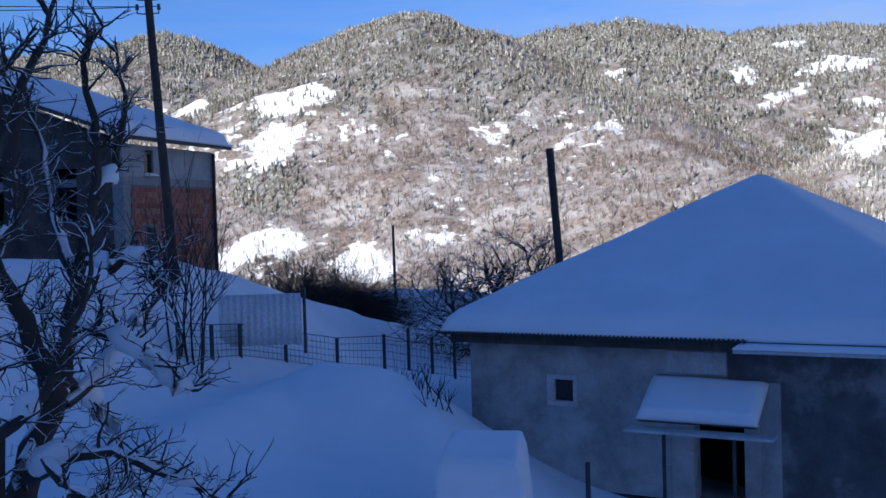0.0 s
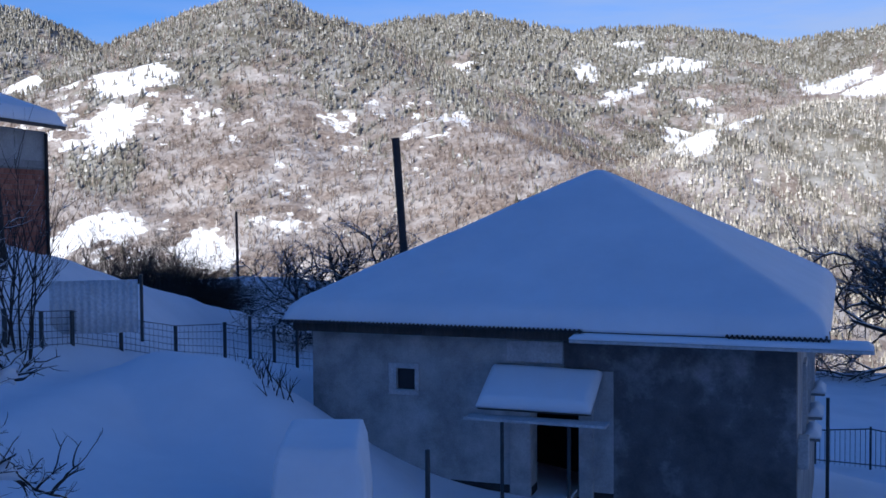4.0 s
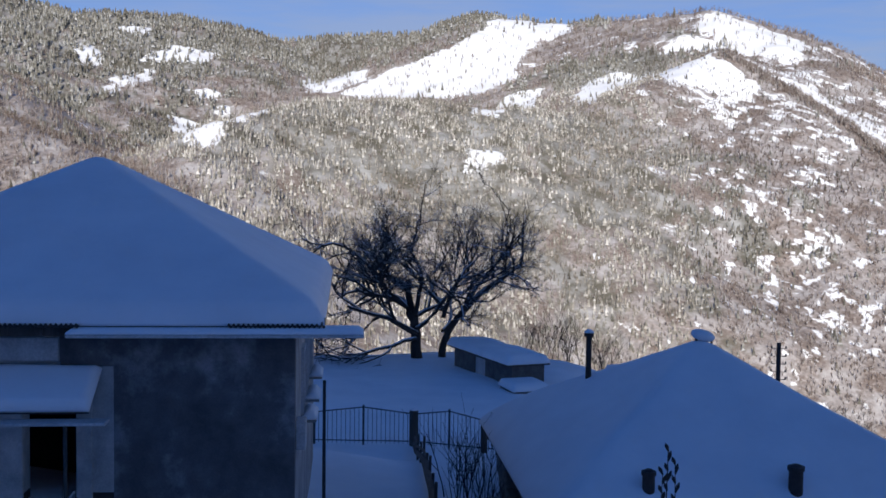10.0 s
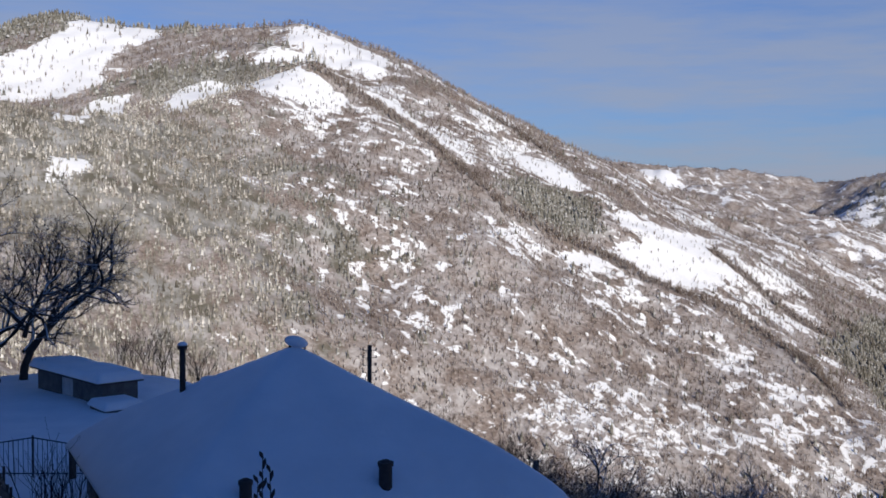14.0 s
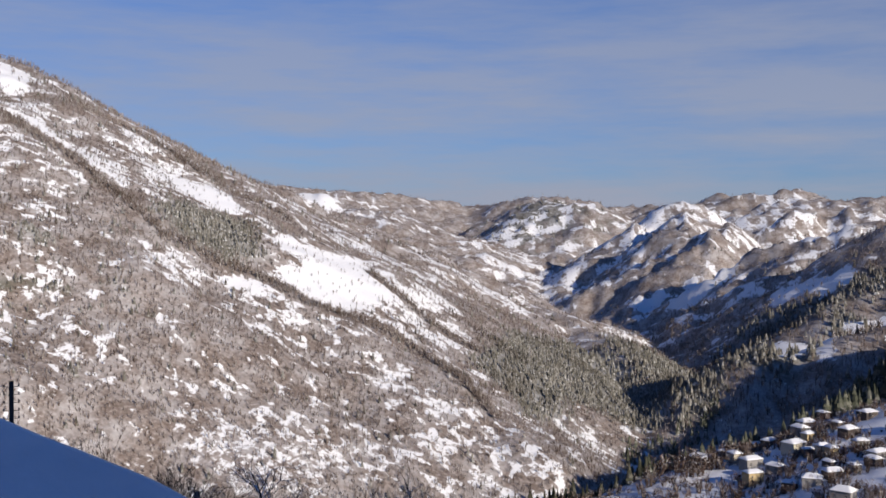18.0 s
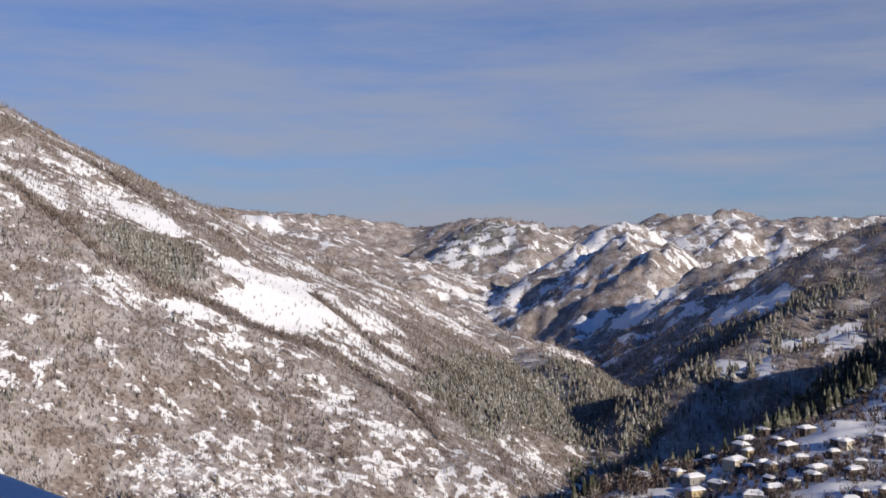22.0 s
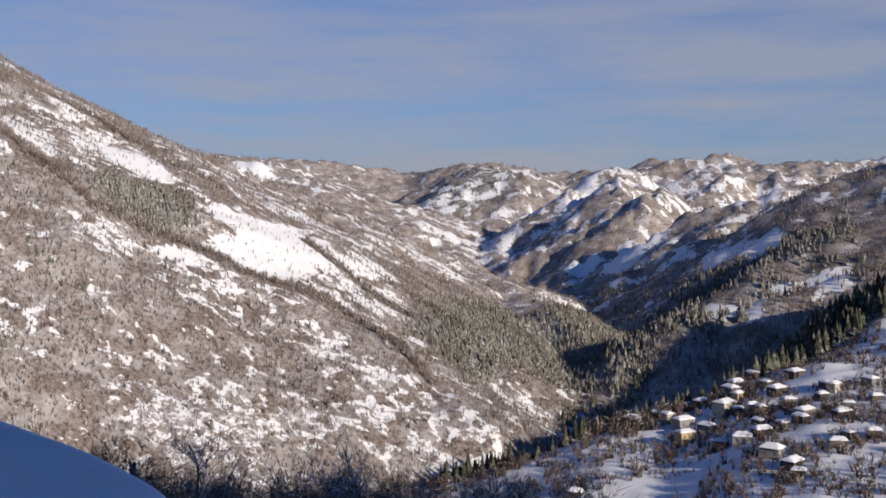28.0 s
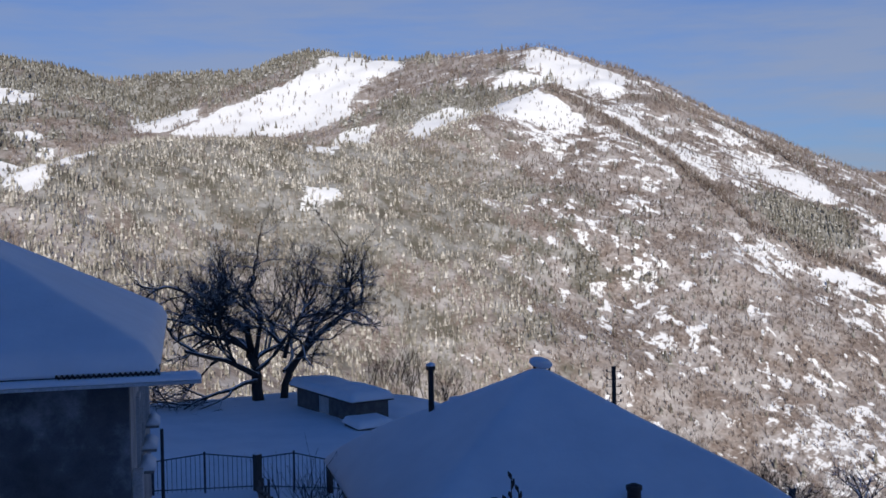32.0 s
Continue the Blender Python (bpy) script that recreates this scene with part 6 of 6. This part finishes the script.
for k, (a0, a1, d0, d1, spacing, tall) in enumerate(SECTORS):
    x, y, g = scatter(200 + k, a0, a1, d0, d1, spacing)
    clear, fir = cover(x, y)
    az, d = np.degrees(np.arctan2(x, y)), np.hypot(x, y)
    lot = g.uniform(0, 1, len(x))
    keep = lot > np.clip(clear * 1.15 - 0.15, 0, np.where(d < 780, 0.80, np.where((d > 1000) & (az < 58), 0.80, 0.90)))
    keep &= ~((az > 75) & (d < bench_back(az) + 4))
    is_fir = g.uniform(0, 1, len(x)) < np.clip(fir * np.where((az < 8) & (d < 1100), 0.45, np.where((az > 22) & (az < 47) & (d < 1000), 0.4, 0.92)) + 0.02, 0, 1)
    rimed = (az + 4 * grain(x, y, 90, 97, 3) > 20) & (az + 4 * grain(x, y, 70, 98, 3) < 47) & (d < 1000) & (g.uniform(0, 1, len(x)) < 0.8)
    for chosen, firs in ((keep & is_fir & ~rimed, True), (keep & ~is_fir & ~rimed, False), (keep & rimed, None)):
        px, py = x[chosen], y[chosen]
        if not len(px):
            continue
        h = tall * g.uniform(0.6, 1.25, len(px))
        z = height(px, py) - 0.3
        if firs is None:
            for v, f in (fir_stand(px[::2], py[::2], z[::2], h[::2], g), bare_stand(px[1::2], py[1::2], z[1::2], h[1::2] * 0.95, g, 7, 1.1)):
                rime_v.append(v), rime_f.append(f + rn)
                rn += len(v)
        elif firs:
            v, f = fir_stand(px, py, z, h * 1.1, g)
            fir_v.append(v), fir_f.append(f + fn)
            fn += len(v)
        else:
            v, f = bare_stand(px, py, z, h * 0.9, g, 7, 1.25)
            bare_v.append(v), bare_f.append(f + bn)
            bn += len(v)
# hedges of taller bare wood along the spurs
g = np.random.default_rng(31)
for line, half in TREE_LINES:
    for (a, e), (b, f_) in zip(line[:-1], line[1:]):
        n = int(math.hypot(e * radians(b - a), f_ - e) * half / 3.4)
        s_ = g.uniform(0, 1, n)
        aa, dd = np.radians(a + s_ * (b - a)), e + s_ * (f_ - e) + g.uniform(-half, half, n) * 0.8
        px, py = dd * np.sin(aa) + g.uniform(-3, 3, n), dd * np.cos(aa)
        v, f = bare_stand(px, py, height(px, py) - 0.3, 6.5 * g.uniform(0.6, 1.2, n), g, 9, 1.2)
        bare_v.append(v), bare_f.append(f + bn)
        bn += len(v)
fir_mesh = fast_mesh("fir_forest", np.concatenate(fir_v), np.concatenate(fir_f), 3, False)
fir_mesh.materials.append(FIR)
tagged(new("fir_forest", fir_mesh), "frosted grey-green fir forest on the mountain slopes", "forest", kind="stuff")
bare_mesh = fast_mesh("bare_forest", np.concatenate(bare_v), np.concatenate(bare_f), 3, False)
bare_mesh.materials.append(TWIG)
tagged(new("bare_forest", bare_mesh), "leafless brown woodland with snow on the slopes", "forest", kind="stuff")
rime_mesh = fast_mesh("rimed_forest", np.concatenate(rime_v), np.concatenate(rime_f), 3, False)
rime_mesh.materials.append(RIME)
tagged(new("rimed_forest", rime_mesh), "pale rimed mixed wood on the mountain's shoulder", "forest", kind="stuff")
# the belt of tall dark firs on the edge above the ravine
belt_v, belt_f, kn = [], [], 0
# The firs at 77 to 85 also stand in for the ravine's shade.
for k, (a0, a1, d0, d1, spacing, tall) in enumerate(((84.5, 90, -2, 30, 4.2, 10.5), (88.5, 95, 0, 50, 3.7, 14.5), (93.5, 108, 0, 60, 3.7, 16.0), (77, 85, -2, 20, 4.2, 12.0), (83.5, 88.5, 40, 200, 5.6, 7.5))):
    x, y, g = scatter(420 + k, a0, a1, 600 + d0, 600 + d1, spacing)
    az, d = np.degrees(np.arctan2(x, y)), np.hypot(x, y)
    out = (d - 600 + bench_back(az)) / d
    x, y = x * out, y * out
    keep = grain(x, y, 26, 90 + k, 3) > (-0.45 if k < 4 else -0.1)
    x, y = x[keep], y[keep]
    v, f = fir_stand(x, y, height(x, y) - 0.4, tall * g.uniform(0.6, 1.2, len(x)), g, TALL_TIERS, 7)
    belt_v.append(v), belt_f.append(f + kn)
    kn += len(v)
belt = fast_mesh("fir_belt", np.concatenate(belt_v), np.concatenate(belt_f), 3, False)
belt.materials.append(frosted("dark_fir_needles", (0.045, 0.05, 0.036), (0.10, 0.105, 0.075), (0.20, 0.20, 0.17), 0.26))
tagged(new("fir_belt", belt), "belt of tall dark firs above the village", "forest", kind="stuff")

# ---- the village below ----
WALL_PAINTS = [mottled("house_wall_" + n, a, b, 0.8, 0.9) for n, a, b in (("cream", (0.50, 0.46, 0.36), (0.62, 0.57, 0.46)), ("ochre", (0.48, 0.37, 0.20), (0.60, 0.47, 0.27)), ("grey", (0.22, 0.21, 0.20), (0.34, 0.33, 0.32)), ("timber", (0.06, 0.05, 0.045), (0.13, 0.105, 0.09)))]
KINDS = [("cream", "cream-walled village house with a snow-covered roof"), ("ochre", "ochre village house with a snow-covered roof"), ("grey", "grey stone village house under snow"), ("timber", "dark timber barn with a snow-covered roof")]


def village_house(place, turn, w, d, h, kind, pitch=0.5, category="house"):
    ob = thing("barn" if kind == 3 else "house", KINDS[kind][1], "barn" if kind == 3 else category, place, turn, "village houses")
    mat = WALL_PAINTS[kind]
    holes = [] if h < 2.4 else [(x - 0.5, x + 0.5, z, z + 1.3) for z in ((0.9, 3.1) if h > 4.5 else (0.9,)) for x in ((-w * 0.28, w * 0.28) if kind != 3 else (0.0,))]
    part("wall", wall_with_holes(-w / 2, w / 2, -4, h, 0.3, holes), mat, ob).location = (0, -d / 2, 0)
    part("wall", blocks((-w / 2, w / 2, d / 2 - 0.3, d / 2, -4, h), bevel=0), mat, ob)
    part("wall", blocks((-w / 2, -w / 2 + 0.3, -d / 2 + 0.3, d / 2 - 0.3, -4, h), bevel=0), mat, ob)
    part("wall", blocks((w / 2 - 0.3, w / 2, -d / 2 + 0.3, d / 2 - 0.3, -4, h), bevel=0), mat, ob)
    for x0, x1, z0, z1 in holes:
        wn = part("window", blocks((x0, x1, -d / 2 + 0.16, -d / 2 + 0.2, z0, z1), bevel=0), GLASS, ob)
        part("frame", blocks((x0, x1, -d / 2 + 0.1, -d / 2 + 0.15, (z0 + z1) / 2 - 0.05, (z0 + z1) / 2 + 0.05), ((x0 + x1) / 2 - 0.05, (x0 + x1) / 2 + 0.05, -d / 2 + 0.1, -d / 2 + 0.15, z0, z1), bevel=0), WHITE_PAINT, wn)
    o = 0.55
    under = lambda u, v: h + pitch * np.minimum(np.minimum(v + d / 2 + o, d / 2 + o - v), 1.6 * np.minimum(u + w / 2 + o, w / 2 + o - u))
    part("eave_frame", blocks((-w / 2 - o, w / 2 + o, -d / 2 - o, d / 2 + o, h - 0.12, h), bevel=0), DARK_WOOD, ob)
    part("roof_snow", with_material(snow_cap(-w / 2 - o, w / 2 + o, -d / 2 - o, d / 2 + o, under, 0.17, 0.6, 0.08, 1, 0.1), SNOW), ob)
    if kind != 3:
        part("chimney", blocks((w * 0.18, w * 0.18 + 0.6, 0.3, 0.9, h, h + pitch * d / 2 + 1.3), bevel=0.03), CONCRETE, ob)
    return ob


v_rng = random.Random(77)
# the houses: bearing, distance, kind and width
HOMES = [(87.5, 630, 2, 8), (88.7, 641, 3, 5), (89.3, 621, 0, 6), (90.1, 606, 2, 9), (90.2, 575, 1, 9), (91.3, 586, 2, 8), (92.8, 682, 3, 7), (93.6, 690, 3, 5), (92.5, 649, 2, 7), (92.9, 633, 1, 6), (92.2, 619, 0, 9), (93.6, 597, 0, 6), (94.0, 589, 1, 6), (95.7, 666, 3, 8), (94.3, 653, 3, 5), (94.8, 628, 3, 7), (95.4, 599, 2, 7), (96.2, 571, 2, 10), (96.0, 560, 3, 7), (97.2, 626, 3, 6), (97.6, 618, 0, 6), (98.0, 565, 3, 8), (98.3, 579, 2, 5), (93.9, 570, 3, 6), (94.1, 551, 3, 9), (93.1, 542, 2, 9), (92.0, 548, 3, 7), (94.6, 504, 2, 9), (95.6, 488, 3, 9), (95.9, 474, 3, 6), (97.8, 514, 3, 8), (98.3, 526, 3, 6), (99.5, 526, 3, 7), (99.6, 597, 3, 6), (99.3, 628, 2, 6), (91.0, 648, 3, 7), (90.4, 657, 3, 5), (84.4, 503, 3, 6.5), (95.1, 556, 2, 6), (97.0, 604, 3, 5), (92.9, 607, 3, 5)]
for az, d, kind, w in HOMES:
    w *= v_rng.uniform(0.95, 1.15) * d / 560
    tall = v_rng.uniform(1.8, 2.8) if kind == 3 else (5.2 if (kind == 1 and w > 8) else v_rng.uniform(2.6, 4.4))
    tall *= 1.1 * d / 580
    x_, y_, z_ = foot(az, d)
    village_house((x_, y_, z_ + 0.7), -az + v_rng.uniform(-60, 60), w, w * v_rng.uniform(0.62, 0.85), tall, kind, v_rng.uniform(0.36, 0.52))
tagged(village_house(foot(60.3, 97), -60, 4.0, 4.0, 3.0, 1, 0.5), "small ochre house behind bare trees, lit by sun")

# orchard and street trees between the houses, brush on the slopes: bearings, distances, spacing, height, share
brush_v, brush_f, bn = [], [], 0
THICKETS = [
    (76, 108, 440, 745, 5.0, 5.2, 0.9), (76, 92, 430, 560, 4.0, 2.8, 0.8), (61, 82, 58, 120, 2.3, 3.6, 0.95), (61, 90, 36, 60, 1.35, 2.4, 1.1), (62, 78, 90, 135, 2.4, 4.2, 1.0), (80, 106, 66, 110, 2.8, 2.8, 0.8),
    (60, 106, 110, 430, 5.0, 3.4, 0.85), (20, 62, 76, 440, 8.0, 3.4, 0.7), (-20, 20, 76, 440, 9.0, 3.4, 0.7), (46, 62, 72, 110, 2.4, 3.8, 1.0), (84, 90, 606, 655, 4.0, 9.0, 1.0), (76, 84, 565, 592, 3.6, 5.0, 1.0),
]
for k, (a0, a1, d0, d1, spacing, tall, share) in enumerate(THICKETS):
    x, y, g = scatter(300 + k, a0, a1, d0, d1, spacing)
    clump = grain(x, y, 38 if d0 > 150 else 14, 61 + k, 3)
    keep = (clump > 0.9 - 1.2 * share) & ((np.degrees(np.arctan2(x, y)) < 75) | (np.hypot(x, y) < bench_back(np.degrees(np.arctan2(x, y))) + 3))
    for az, d, kind, w in HOMES:
        hx, hy, _ = at(az, d, z=0)
        keep &= np.hypot(x - hx, y - hy) > 0.75 * w
    x, y = x[keep], y[keep]
    near = d0 < 150
    v, f = brush_stand(x, y, height(x, y) - 0.2, tall * g.uniform(0.45, 1.3, len(x)), g, 12 if near else 8, 9 if near else 5, 0.005 if near else 0.034)
    brush_v.append(v), brush_f.append(f + bn)
    bn += len(v)
g = np.random.default_rng(71)
around = []
for az, d, kind, w in HOMES:
    hx, hy, _ = at(az, d, z=0)
    for k in range(7):
        t_, r_ = g.uniform(0, 6.28), g.uniform(0.8, 1.9) * w
        around.append((hx + r_ * math.cos(t_), hy + r_ * math.sin(t_)))
around = np.array(around)
v, f = brush_stand(around[:, 0], around[:, 1], height(around[:, 0], around[:, 1]) - 0.2, g.uniform(2.0, 7.0, len(around)), g, 9, 7, 0.03)
brush_v.append(v), brush_f.append(f + bn)
brush = fast_mesh("brush", np.concatenate(brush_v), np.concatenate(brush_f), 3, False)
brush.materials.append(frosted("brown_brush_twigs", (0.05, 0.032, 0.026), (0.14, 0.095, 0.075), (0.42, 0.39, 0.37), 0.36))
tagged(new("brush", brush), "brown leafless brush and orchard trees on the slopes", "brush", kind="stuff")

# ---- bricks of the unfinished house, last ----
brick_me = link_mesh("brick", blocks((-0.12, 0.12, -0.02, 0.03, -0.062, 0.062), bevel=0.006), BRICK)
count = 0
for row in range(25):
    z = 4.35 + 0.135 * row
    if z > Z_MID - 0.28:
        break
    for col in range(18):
        x = 0.42 + 0.25 * col - (0.125 if row % 2 else 0)
        if x + 0.12 > 4.6 or x - 0.12 < 0.28 or (0.9 < x < 1.48 and 4.85 < z < 5.75) or count >= 300:
            continue
        b = new("brick", brick_me)
        b.parent = brick_house
        b.location = (x, 0.0, z)
        count += 1
